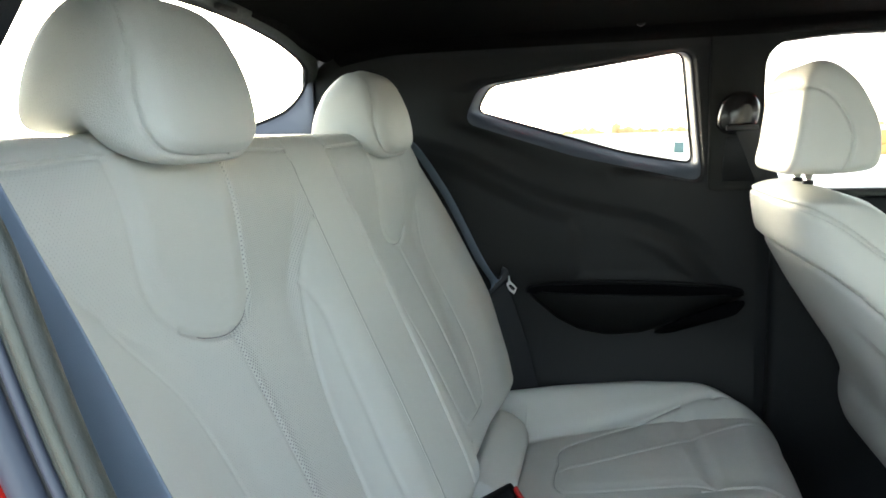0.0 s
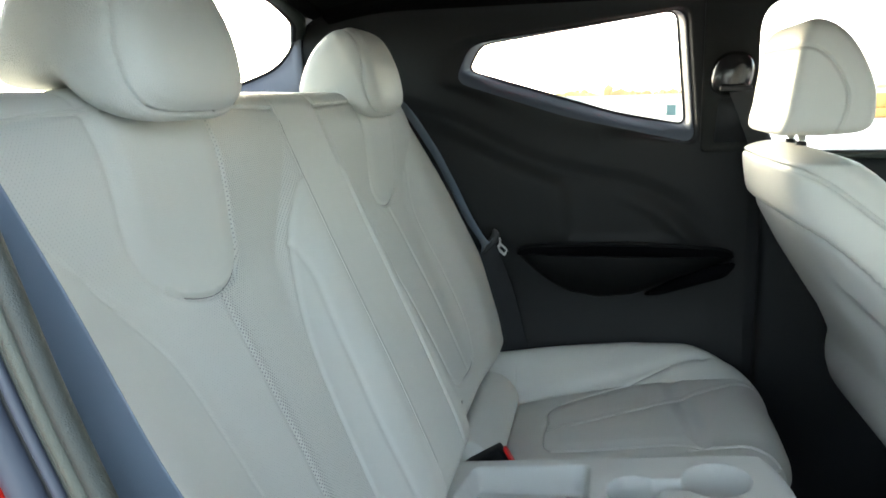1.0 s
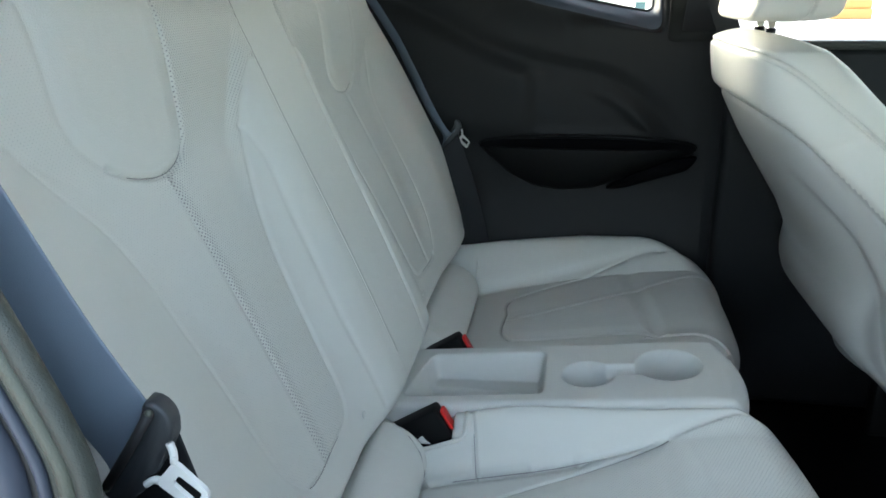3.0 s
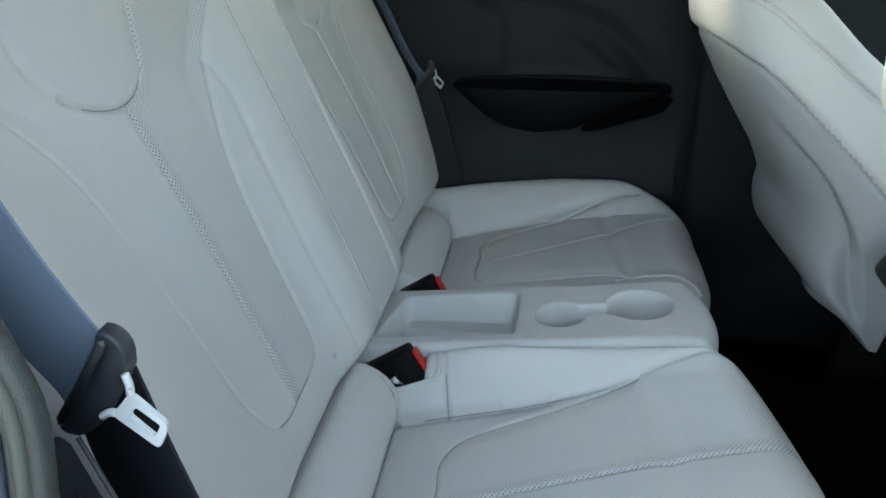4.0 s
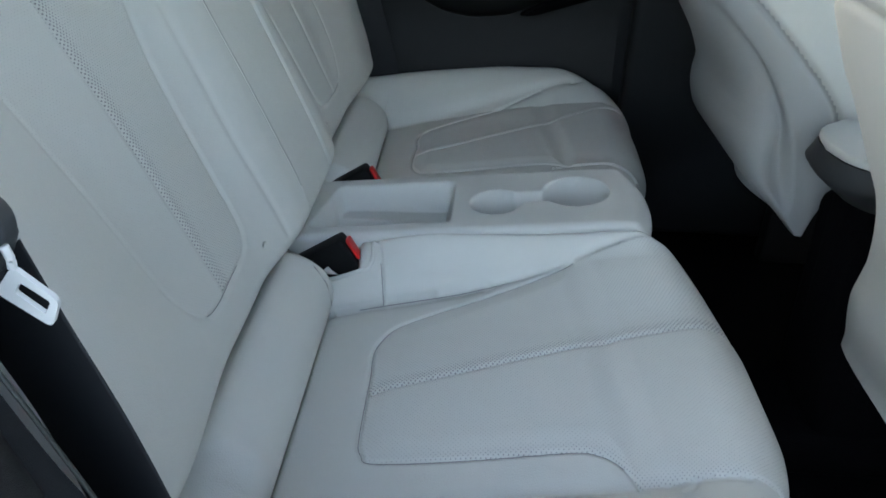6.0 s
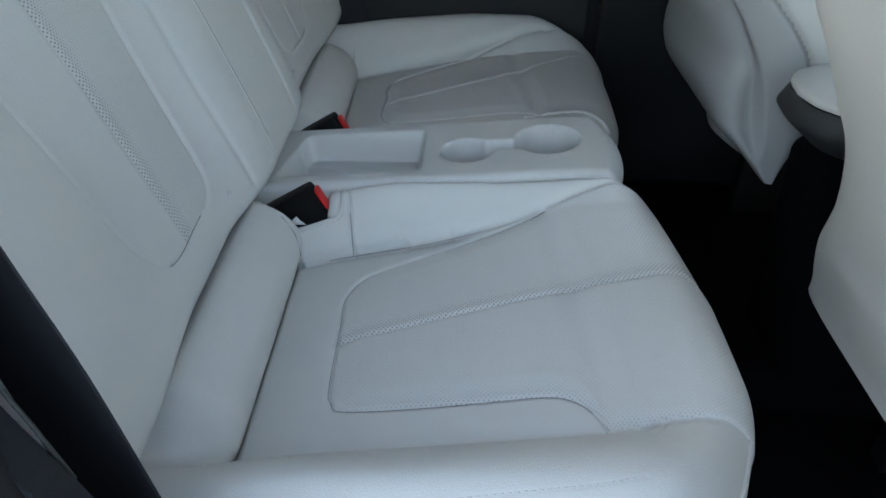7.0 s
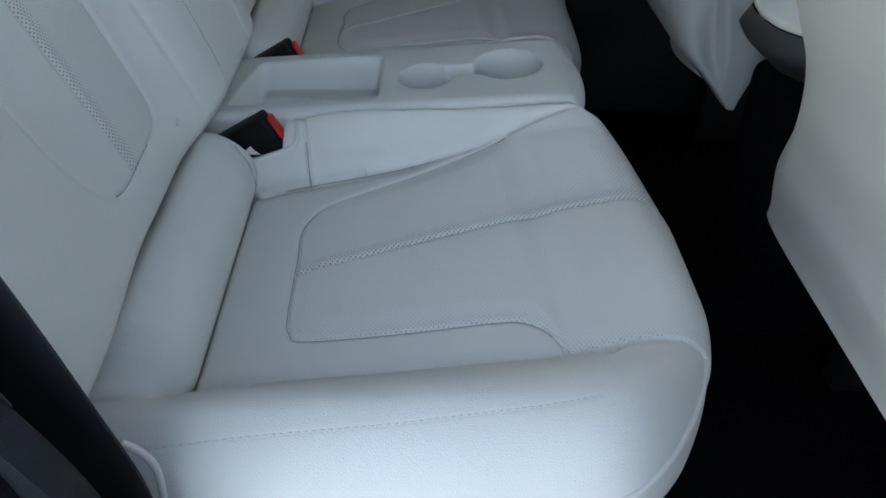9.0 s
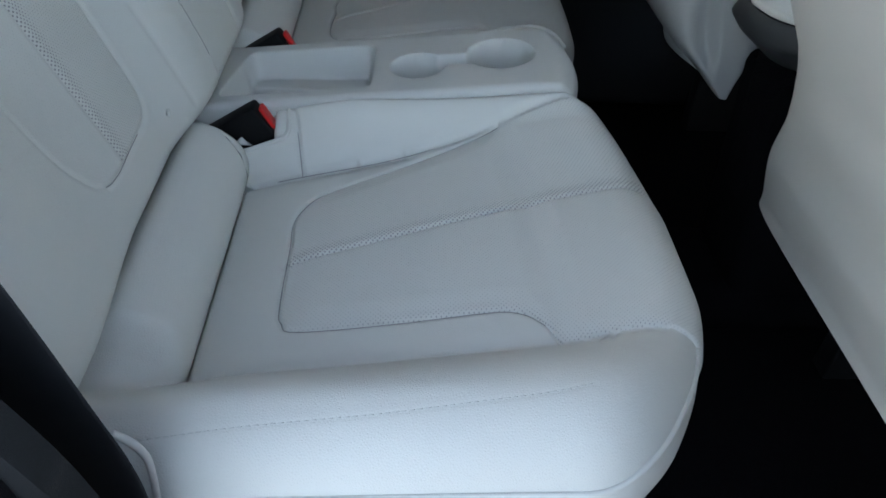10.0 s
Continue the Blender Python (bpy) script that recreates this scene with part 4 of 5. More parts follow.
def front_seat(side, label):
    seat = thing("front_chair", label, "car seat", "front seats")
    c = 0.376
    z = np.r_[np.linspace(0.566 if side > 0 else 0.530, 1.117, 150), np.linspace(1.120, 1.140, 12)]
    cap = np.r_[np.zeros(150), np.linspace(0.02, 1, 12)]
    ang = np.linspace(0, 2 * np.pi, 220, endpoint=False)
    zz, aa = np.meshgrid(z, ang, indexing="ij")
    rear, ahead, half = front_profile(zz, side)
    cc = cap[:, None] * np.ones_like(aa)
    shrink = np.sqrt(np.maximum(1 - cc**2, 0.0)) * 0.75 + 0.25 * (1 - cc)
    e = 2 / (3.4 + 3.0 * (1 - sm(zz, 0.55, 0.80)))
    ct, st = np.cos(aa), np.sin(aa)
    rho = (np.abs(ct) ** (2 / e) + np.abs(st) ** (2 / e)) ** (-e / 2)
    xn, yn = ct * rho, st * rho
    co, si = np.sign(xn) * np.abs(xn) ** (1 / e), np.sign(yn) * np.abs(yn) ** (1 / e)
    mx, dx = (rear + ahead) / 2, (ahead - rear) / 2
    x = mx + dx * shrink * xn
    y = half * (0.25 + 0.75 * shrink) * yn
    # the front of the seat is hollowed between its bolsters
    x = x - 0.045 * sm(co, 0.3, 0.9) * np.exp(-((y / 0.13) ** 2)) * (1 - cc)
    # where cover and shell meet, in side view
    join = spline([(0.380, 1.046), (0.420, 1.044), (0.455, 1.028), (0.504, 0.998), (0.577, 0.937), (0.645, 0.874), (0.714, 0.800), (0.752, 0.720), (0.765, 0.640), (0.77, 0.54)], 8)
    ridge = spline([(0.425, 1.024), (0.496, 0.959), (0.562, 0.896), (0.614, 0.838), (0.663, 0.760), (0.682, 0.715), (0.700, 0.640), (0.71, 0.55)], 8)
    seam = spline([(0.380, 1.125), (0.428, 1.120), (0.489, 1.094), (0.550, 1.047), (0.599, 1.008), (0.660, 0.960), (0.72, 0.91)], 8)
    cross = spline([(0.525, 0.983), (0.560, 0.996), (0.599, 1.008), (0.64, 1.020)], 8)
    over = spline([(0.400, 1.122), (0.415, 1.136), (0.440, 1.148), (0.50, 1.155)], 8)
    sidey = sm(np.abs(si), 0.25, 0.6)
    p = np.stack([x, side * (c + y), zz], -1)
    q = np.concatenate([p[:, -1:], p, p[:, :1]], 1)
    nrm = normals(q)[:, 1:-1]
    if ((p - p.mean((0, 1))) * nrm).sum() < 0:
        nrm = -nrm
    dj = line_dist(x, zz, join)
    gx = np.interp(zz, join[::-1, 1], join[::-1, 0])
    shell = (x < gx) & (zz < 1.046)
    sink = -0.005 * np.exp(-((dj / 0.005) ** 2)) * (co < 0.9) - 0.004 * shell
    rx = np.interp(zz, ridge[::-1, 1], ridge[::-1, 0])
    sink -= 0.026 * sm(rx - x, -0.002, 0.020) * sm(x - rear, 0.0, 0.06) * sidey * sm(zz, 0.57, 0.68) * (1 - sm(zz, 0.96, 1.03))
    sink -= 0.0055 * np.exp(-((line_dist(x, zz, seam) / 0.0034) ** 2))
    sink -= 0.0022 * np.exp(-((line_dist(x, zz, cross) / 0.0035) ** 2)) * sidey
    sink -= 0.0022 * np.exp(-((line_dist(x, zz, over) / 0.0035) ** 2)) * sidey
    p = p + nrm * sink[..., None]
    p[..., 0] += upright(side, p[..., 2])
    region = np.where(shell, 1, np.where(zz > np.interp(x, seam[:, 0], seam[:, 1]), 2, 0))
    top = closed_parts(p, region, {0: ("backrest", leather, "grey leather backrest")}, seat, flip=side > 0)["backrest"]
    # both shells are one plastic; the far one takes the shaded copy
    closed_parts(p, region, {1: ("back_shell", shaded_plastic if side > 0 else seat_plastic, "hard grey plastic back shell"), 2: ("shoulder_cover", leather, "")}, top, flip=side > 0)

    def on_side(line, off=0.0, sgn=-1):
        out = []
        for a, b in line:
            r, f, h = front_profile(np.array([b]), side)
            k = np.clip((a - (r + f) / 2) / ((f - r) / 2), -0.999, 0.999)
            yy = h * (1 - np.abs(k) ** 3.4) ** (1 / 3.4)
            out.append((a + upright(side, b), side * (c + sgn * (yy[0] + off)), b))
        return out

    for dz in (0.0045, -0.0045):
        stitches("stitching", on_side(seam[6:46] + np.array([0, dz]), -0.0006), top, pitch=0.006, size=0.0005, nrm=(0, -side, 0))
    # flat underside of the shell
    n = p.shape[1]
    mesh_object("shell_base", p[0], [tuple(range(n))], black_plastic, top, smooth=False)
    # the seat's own cushion, ahead of the backrest
    bm = box_bm(0.94, 1.30, side * c - 0.25, side * c + 0.25, 0.42, 0.60, 0.05, 4)
    part("seat_cushion", bm, leather, seat)
    for dy in (-0.2, 0.2):
        part("rail", box_bm(0.86, 1.2, side * c + dy - 0.02, side * c + dy + 0.02, 0.275, 0.42, 0.004), black_plastic, seat, "black metal seat rail")
    return seat


def front_headrest(side, label):
    top = thing("front_headrest", label, "headrest", "front headrests")
    c = 0.376
    prof = [(0.438, 1.162), (0.443, 1.206), (0.449, 1.254), (0.456, 1.302), (0.474, 1.330), (0.504, 1.327), (0.537, 1.297), (0.564, 1.246), (0.573, 1.204), (0.566, 1.166), (0.52, 1.157), (0.47, 1.157)]
    p, eta, line = pillow(prof, 0.148, side * c, n=8.0, rings=121, steps=20)
    x, z = p[..., 0].copy(), p[..., 2].copy()
    lean = 0.06 if side < 0 else 0.0
    p[..., 0] += lean
    arc = spline([(0.430, 1.291), (0.468, 1.290), (0.492, 1.277), (0.512, 1.252), (0.526, 1.217), (0.522, 1.180), (0.510, 1.140)], 8)
    q = np.concatenate([p[:, -1:], p, p[:, :1]], 1)
    nrm = normals(q)[:, 1:-1]
    if ((p - p.mean((0, 1))) * nrm).sum() < 0:
        nrm = -nrm
    d = line_dist(x, z, arc)
    poly = np.vstack([arc, [(0.40, 1.13), (0.40, 1.292)]])
    inner = inside(x, z, poly)
    p = p + nrm * (-0.0048 * np.exp(-((d / 0.0024) ** 2)))[..., None]
    closed_parts(p, np.where(inner, 0, 1), {0: ("rear_panel", leather, ""), 1: ("front_panel", leather, "")}, top, flip=False)
    for dy in (-0.062, 0.008) if side > 0 else (-0.035, 0.035):
        tube("post", [(0.486 + lean, side * c + dy, 1.10), (0.488 + lean, side * c + dy, 1.175)], 0.0060, chrome, top, "chrome post")
        tube("post_guide", [(0.486 + lean, side * c + dy, 1.130), (0.487 + lean, side * c + dy, 1.146)], 0.0085, black_plastic, top)
    return top


front_seat(1, "light grey leather front seat with moulded plastic back")
front_seat(-1, "light grey leather front seat with plastic back, by the door")
front_headrest(1, "light grey leather front headrest on chrome posts")
front_headrest(-1, "light grey leather front headrest by the door")
# ---- car body ----
def structure(ob, label, category="car body"):
    return tagged(ob, label, category, kind="structure")


SWOOSH = spline([(-0.30, 1.24), (-0.16, 1.198), (-0.067, 1.152), (0.031, 1.104), (0.151, 1.070), (0.256, 1.048), (0.349, 1.000), (0.418, 0.920), (0.452, 0.84), (0.47, 0.70)], 8)
INSET = rounded([(0.088, 1.046), (0.150, 1.040), (0.205, 1.026), (0.291, 0.985), (0.352, 0.915), (0.30, 0.912), (0.094, 0.908)], 0.012, 6)


def wall_shape(x, z):
    """How far the far side trim stands in from y = 0.64: a padded arch, a sunk field below it."""
    arch = np.vstack([SWOOSH, [(0.47, 0.2), (-0.95, 0.2), (-0.95, 1.24)]])
    d = line_dist(x, z, SWOOSH) * np.where(inside(x, z, arch), 1, -1)
    fade = sm(z, 0.86, 0.95)
    out = fade * (0.015 * sm(d, 0.012, 0.060) - 0.006 * sm(d, -0.016, 0.022))
    di = line_dist(x, z, np.vstack([INSET, INSET[:1]])) * np.where(inside(x, z, INSET), 1, -1)
    out = out - 0.008 * sm(di, -0.010, 0.028)
    return out + 0.020 * sm(0.80 - z, 0, 0.16)


def side_pocket(wall):
    """The open bin moulded into the side panel: a bulging bowl with a rim, the lip above it, and the grip under its front end."""
    n, m = 90, 26
    u = np.linspace(0, 1, n)
    x = -0.006 + 0.452 * u
    low = curve1(x, [(-0.006, 0.884), (0.02, 0.858), (0.061, 0.824), (0.11, 0.800), (0.17, 0.790), (0.24, 0.797), (0.29, 0.815), (0.36, 0.842), (0.42, 0.862), (0.446, 0.880)], 5)
    rim = 0.887 + 0.004 * np.sin(np.pi * u)
    deep = 0.052 * np.sin(np.pi * np.clip(u, 0, 1)) ** 0.55
    back = 0.632 - wall_shape(x, 0.85 + 0 * x)
    k = np.linspace(0, 1, m)
    prof = np.cos(k * np.pi / 2) ** 0.55
    outer = np.stack([np.broadcast_to(x, (m, n)), back - deep * prof[:, None], rim + (low - rim) * k[:, None]], -1)
    wallin = outer + np.array([0, 0.005, 0])
    bowl = np.concatenate([wallin[:m // 2][::-1], outer], 0)
    idx = np.arange(bowl.shape[0] * n).reshape(-1, n)
    f = np.stack([idx[:-1, :-1], idx[:-1, 1:], idx[1:, 1:], idx[1:, :-1]], -1).reshape(-1, 4)
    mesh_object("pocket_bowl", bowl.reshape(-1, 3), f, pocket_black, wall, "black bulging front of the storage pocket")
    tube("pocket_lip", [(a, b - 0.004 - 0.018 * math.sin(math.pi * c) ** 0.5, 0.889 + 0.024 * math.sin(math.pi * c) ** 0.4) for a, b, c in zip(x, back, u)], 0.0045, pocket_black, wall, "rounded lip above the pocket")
    # flat dark sheet across the opening, in place of the shade inside it
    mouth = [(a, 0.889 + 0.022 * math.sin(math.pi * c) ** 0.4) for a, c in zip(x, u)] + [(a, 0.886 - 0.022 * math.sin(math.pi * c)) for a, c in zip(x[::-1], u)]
    part("mouth_shade", prism_bm(mouth, 0.003, lambda a, b, c: Vector((a, 0.613 + c, b))), carpet, wall, "dark sheet standing for the shade in the pocket's mouth", smooth=False)
    # the grip's hollow is no cut: a dark plate gives its shade
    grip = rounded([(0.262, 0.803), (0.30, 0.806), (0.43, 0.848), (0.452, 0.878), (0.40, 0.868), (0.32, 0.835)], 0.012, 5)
    part("grip_shade", prism_bm(grip, 0.016, lambda a, b, c: Vector((a, 0.598 + c, b)), 0.003, 2), carpet, wall, "dark plate standing for the shaded grip hollow")


def far_side():
    frame_o = rounded([(-0.145, 1.262), (-0.110, 1.340), (0.336, 1.394), (0.363, 1.122), (0.10, 1.181)], 0.030, 9)
    ring = even(frame_o, 800)
    outer = rays_to_box((0.12, 1.27), ring, -0.95, 0.474, 0.25, 1.50)

    def lift(x, z, k):
        z = np.minimum(z, np.interp(x, [-0.95, -0.66, -0.567, -0.523, -0.500, -0.470, -0.43, -0.42], [1.19, 1.268, 1.300, 1.336, 1.375, 1.402, 1.425, 1.60]))
        soft = 0.012 * np.exp(-((k / 0.045) ** 2))
        return np.stack([x, 0.640 - wall_shape(x, z) + soft + 0.03 * sm(z, 1.30, 1.48) * 0 - 0.10 * sm(z, 1.40, 1.52), z], -1)

    k = np.linspace(0, 1, 150) ** 1.25
    a = ring[None] * (1 - k[:, None, None]) + outer[None] * k[:, None, None]
    p = lift(a[..., 0], a[..., 1], k[:, None] * np.ones(800)[None])
    m = 800
    f = [(i * m + j, i * m + (j + 1) % m, (i + 1) * m + (j + 1) % m, (i + 1) * m + j) for i in range(len(k) - 1) for j in range(m)]
    wall = mesh_object("wall_far", p.reshape(-1, 3), f, side_trim)
    structure(wall, "black moulded side trim panel with storage pocket", "side trim")
    side_pocket(wall)
    # bevelled reveal round the fixed window
    pane_o = rounded([(-0.122, 1.286), (-0.090, 1.343), (0.322, 1.397), (0.347, 1.158), (0.199, 1.187)], 0.024, 9)
    d = even(pane_o, 800)
    c = np.array((0.12, 1.27))
    ang = lambda q: np.unwrap(np.arctan2(q[:, 1] - c[1], q[:, 0] - c[0]))
    ar = ang(ring)
    ap = ang(d)
    ap = ap + 2 * np.pi * np.round((ar[0] - ap[0]) / (2 * np.pi))
    order = np.argsort(ap % (2 * np.pi))
    pd = np.stack([np.interp(ar % (2 * np.pi), (ap % (2 * np.pi))[order], d[order, i], period=2 * np.pi) for i in (0, 1)], -1)
    rows = np.linspace(0, 1, 9)
    v = np.array([np.stack([ring[:, 0] * (1 - r) + pd[:, 0] * r, np.full(m, 0.651 + 0.037 * b0), ring[:, 1] * (1 - r) + pd[:, 1] * r], -1) for r, b0 in zip(rows, 1 - np.cos(rows * np.pi / 2))]).reshape(-1, 3)
    f = [(i * m + j, i * m + (j + 1) % m, (i + 1) * m + (j + 1) % m, (i + 1) * m + j) for i in range(8) for j in range(m)]
    win = structure(new("window_1"), "fixed triangular side window with grey reveal", "window")
    mesh_object("window_reveal", v, f, reveal_grey, win, "grey bevelled trim round the glass")
    line = np.stack([pd[:, 0], np.full(m, 0.688), pd[:, 1]], -1)
    tube("window_seal", line, 0.0035, rubber, win, closed=True, up=(0, 1, 0))
    bm = prism_bm(even(pd, 80), 0.004, lambda u, w, t: Vector((u, 0.689 + t, w)))
    part("window_pane", bm, tinted_glass, win, smooth=False)
    # outer skin
    ring2 = even(pane_o, 80)
    out2 = rays_to_box((0.12, 1.27), ring2, -0.95, 0.372, 0.20, 1.42)
    v, f = ring_plate(ring2, out2, 12, lambda x, z, k: np.stack([x, 0.70 + 0.10 * sm(1.25 - z, 0, 0.3) * (k > 0) - 0.12 * sm(z, 1.40, 1.5), np.where(x < -0.43, np.minimum(z, 1.30 + 0.607 * (x + 0.43)), z)], -1))
    structure(mesh_object("quarter_panel", v, f, red_paint), "glossy red painted rear quarter panel", "car body")


far_side()


def belt_guide():
    top = thing("belt_guide", "black plastic belt guide on the centre pillar", "belt guide")
    # hood
    bm = bmesh.new()
    bmesh.ops.create_uvsphere(bm, u_segments=32, v_segments=20, radius=1.0)
    for v in bm.verts:
        n = Vector([math.copysign(abs(q) ** 0.8, q) for q in v.co])
        x, y, z = n.x * 0.041, n.y * 0.034, n.z * 0.049
        if z < 0:
            z *= 0.75
        v.co = Vector((0.426 + x + 0.12 * z, 0.628 + y, 1.256 + z))
    part("hood", bm, gloss_black, top, "glossy rounded black hood")
    part("slot", box_bm(0.400, 0.460, 0.588, 0.604, 1.228, 1.238, 0.003), rubber, top)
    ribbon("strap", [(0.440, 0.596, 1.228), (0.466, 0.592, 1.16), (0.500, 0.588, 1.08), (0.560, 0.580, 0.95)], [(0.022, 0.0, 0.003)] * 4, 0.0016, shaded_webbing, top, "dark woven strap")
    rec = rounded([(0.398, 1.125), (0.480, 1.125), (0.480, 1.215), (0.404, 1.215)], 0.006)
    part("recess", prism_bm(rec, 0.003, lambda a, b, c: Vector((a, 0.625 + c, b))), rubber, top, "matt black recess plate")
    return top


def far_pillar_and_door():
    out = rounded([(0.372, 1.105), (0.484, 1.105), (0.480, 1.15), (0.473, 1.33), (0.462, 1.47), (0.372, 1.47)], 0.01)
    ob = part("pillar_far", prism_bm(out, 0.05, lambda a, b, c: Vector((a, 0.628 + c - 0.03 * max(0, b - 1.36), b)), 0.006, 3), pillar_cloth)
    structure(ob, "black centre pillar trim", "pillar")
    door = structure(new("door_far"), "closed front door with black trim and window", "car door")
    part("door_trim", box_bm(0.50, 1.50, 0.62, 0.70, 0.30, 1.095, 0.02, 3), trim_black, door)
    part("door_edge", box_bm(0.452, 0.51, 0.652, 0.70, 0.26, 1.100, 0.006, 2), trim_black, door)
    part("sill_cap", box_bm(0.496, 1.50, 0.610, 0.70, 1.090, 1.108, 0.008, 3), trim_grey, door, "dark grey window sill cap")
    frame_line = spline([(0.480, 0.668, 1.11), (0.474, 0.668, 1.25), (0.472, 0.664, 1.345), (0.480, 0.660, 1.388), (0.508, 0.656, 1.414), (0.70, 0.652, 1.424), (1.0, 0.645, 1.395), (1.3, 0.64, 1.29), (1.5, 0.64, 1.12)], 8)
    tube("window_frame", frame_line, 0.012, rubber, door, up=(0, 1, 0))
    part("window_pane", prism_bm([(q[0], q[2]) for q in frame_line], 0.004, lambda a, b, c: Vector((a, 0.668 + c, b))), glass, door, smooth=False)
    bend = spline([(0.476, 1.28), (0.477, 1.342), (0.483, 1.372), (0.500, 1.392), (0.534, 1.402), (0.690, 1.408), (0.95, 1.384), (1.25, 1.285)], 6)
    head = [tuple(q) for q in bend] + [(1.30, 1.36), (1.20, 1.50), (0.42, 1.50), (0.42, 1.28)]
    part("door_header", prism_bm(head, 0.04, lambda a, b, c: Vector((a, 0.626 + c, b))), pillar_cloth, door, smooth=False)
    part("door_skin", box_bm(0.37, 1.50, 0.71, 0.80, 0.20, 1.10, 0.02, 2), red_paint, door, "red painted outer panel")


belt_guide()
far_pillar_and_door()


def roof_z(x, y):
    return 1.475 - 0.045 * np.abs(y / 0.62) ** 2.6 - 0.08 * sm(-x, 0.25, 0.75) - 0.14 * sm(x, 0.9, 1.35)


def roof():
    # runs forward to x = 1.46, out of view, to keep sky light off the front seats
    x, y = np.meshgrid(np.linspace(-0.43, 1.46, 64), np.linspace(-0.60, 0.60, 40), indexing="ij")
    z = roof_z(x, y)
    p = np.stack([x, y, z], -1)
    n, m = x.shape
    idx = np.arange(n * m).reshape(n, m)
    f = np.stack([idx[:-1, :-1], idx[:-1, 1:], idx[1:, 1:], idx[1:, :-1]], -1).reshape(-1, 4)
    ceil = mesh_object("ceiling", p.reshape(-1, 3), f, headliner_mat)
    structure(ceil, "black cloth headliner", "headliner")
    # the skin's unseen overhang is widened to shade the outer bolster
    p2 = np.stack([x, y * 1.27, z + 0.05 - 0.04 * np.abs(y / 0.6) ** 3], -1)
    structure(mesh_object("roof_skin", p2.reshape(-1, 3), f[:, ::-1], red_paint), "glossy red painted roof", "car roof")
    # rails that close the roof to the sides
    for sy, x0 in ((1, -0.42), (-1, -0.42)):
        line = [(q, sy * 0.612, float(roof_z(q, 0.6)) + 0.016) for q in np.linspace(x0, 1.46, 44)]
        rail = structure(tube("trim_roof_rail", line, 0.045, headliner_mat, squash=0.8), "black roof rail trim", "roof trim")
        if sy > 0:
            hook = rounded([(0.212, 1.470), (0.250, 1.470), (0.246, 1.452), (0.238, 1.436), (0.226, 1.436), (0.217, 1.452)], 0.006, 4)
            part("coat_hook", prism_bm(hook, 0.014, lambda a, b, c: Vector((a, 0.556 + c, b)), 0.004, 2), black_plastic, rail, "black plastic coat hook")
    line = [(-0.435, q, float(roof_z(-0.43, q)) + 0.012) for q in np.linspace(-0.58, 0.58, 30)]
    header = structure(tube("trim_rear_header", line, 0.026, headliner_mat, up=(0, 0, 1)), "black header above the rear window", "roof trim")
    part("header_clip", box_bm(-0.416, -0.404, 0.074, 0.131, 1.436, 1.446, 0.003), rubber, header, "small black clip on the header")


roof()


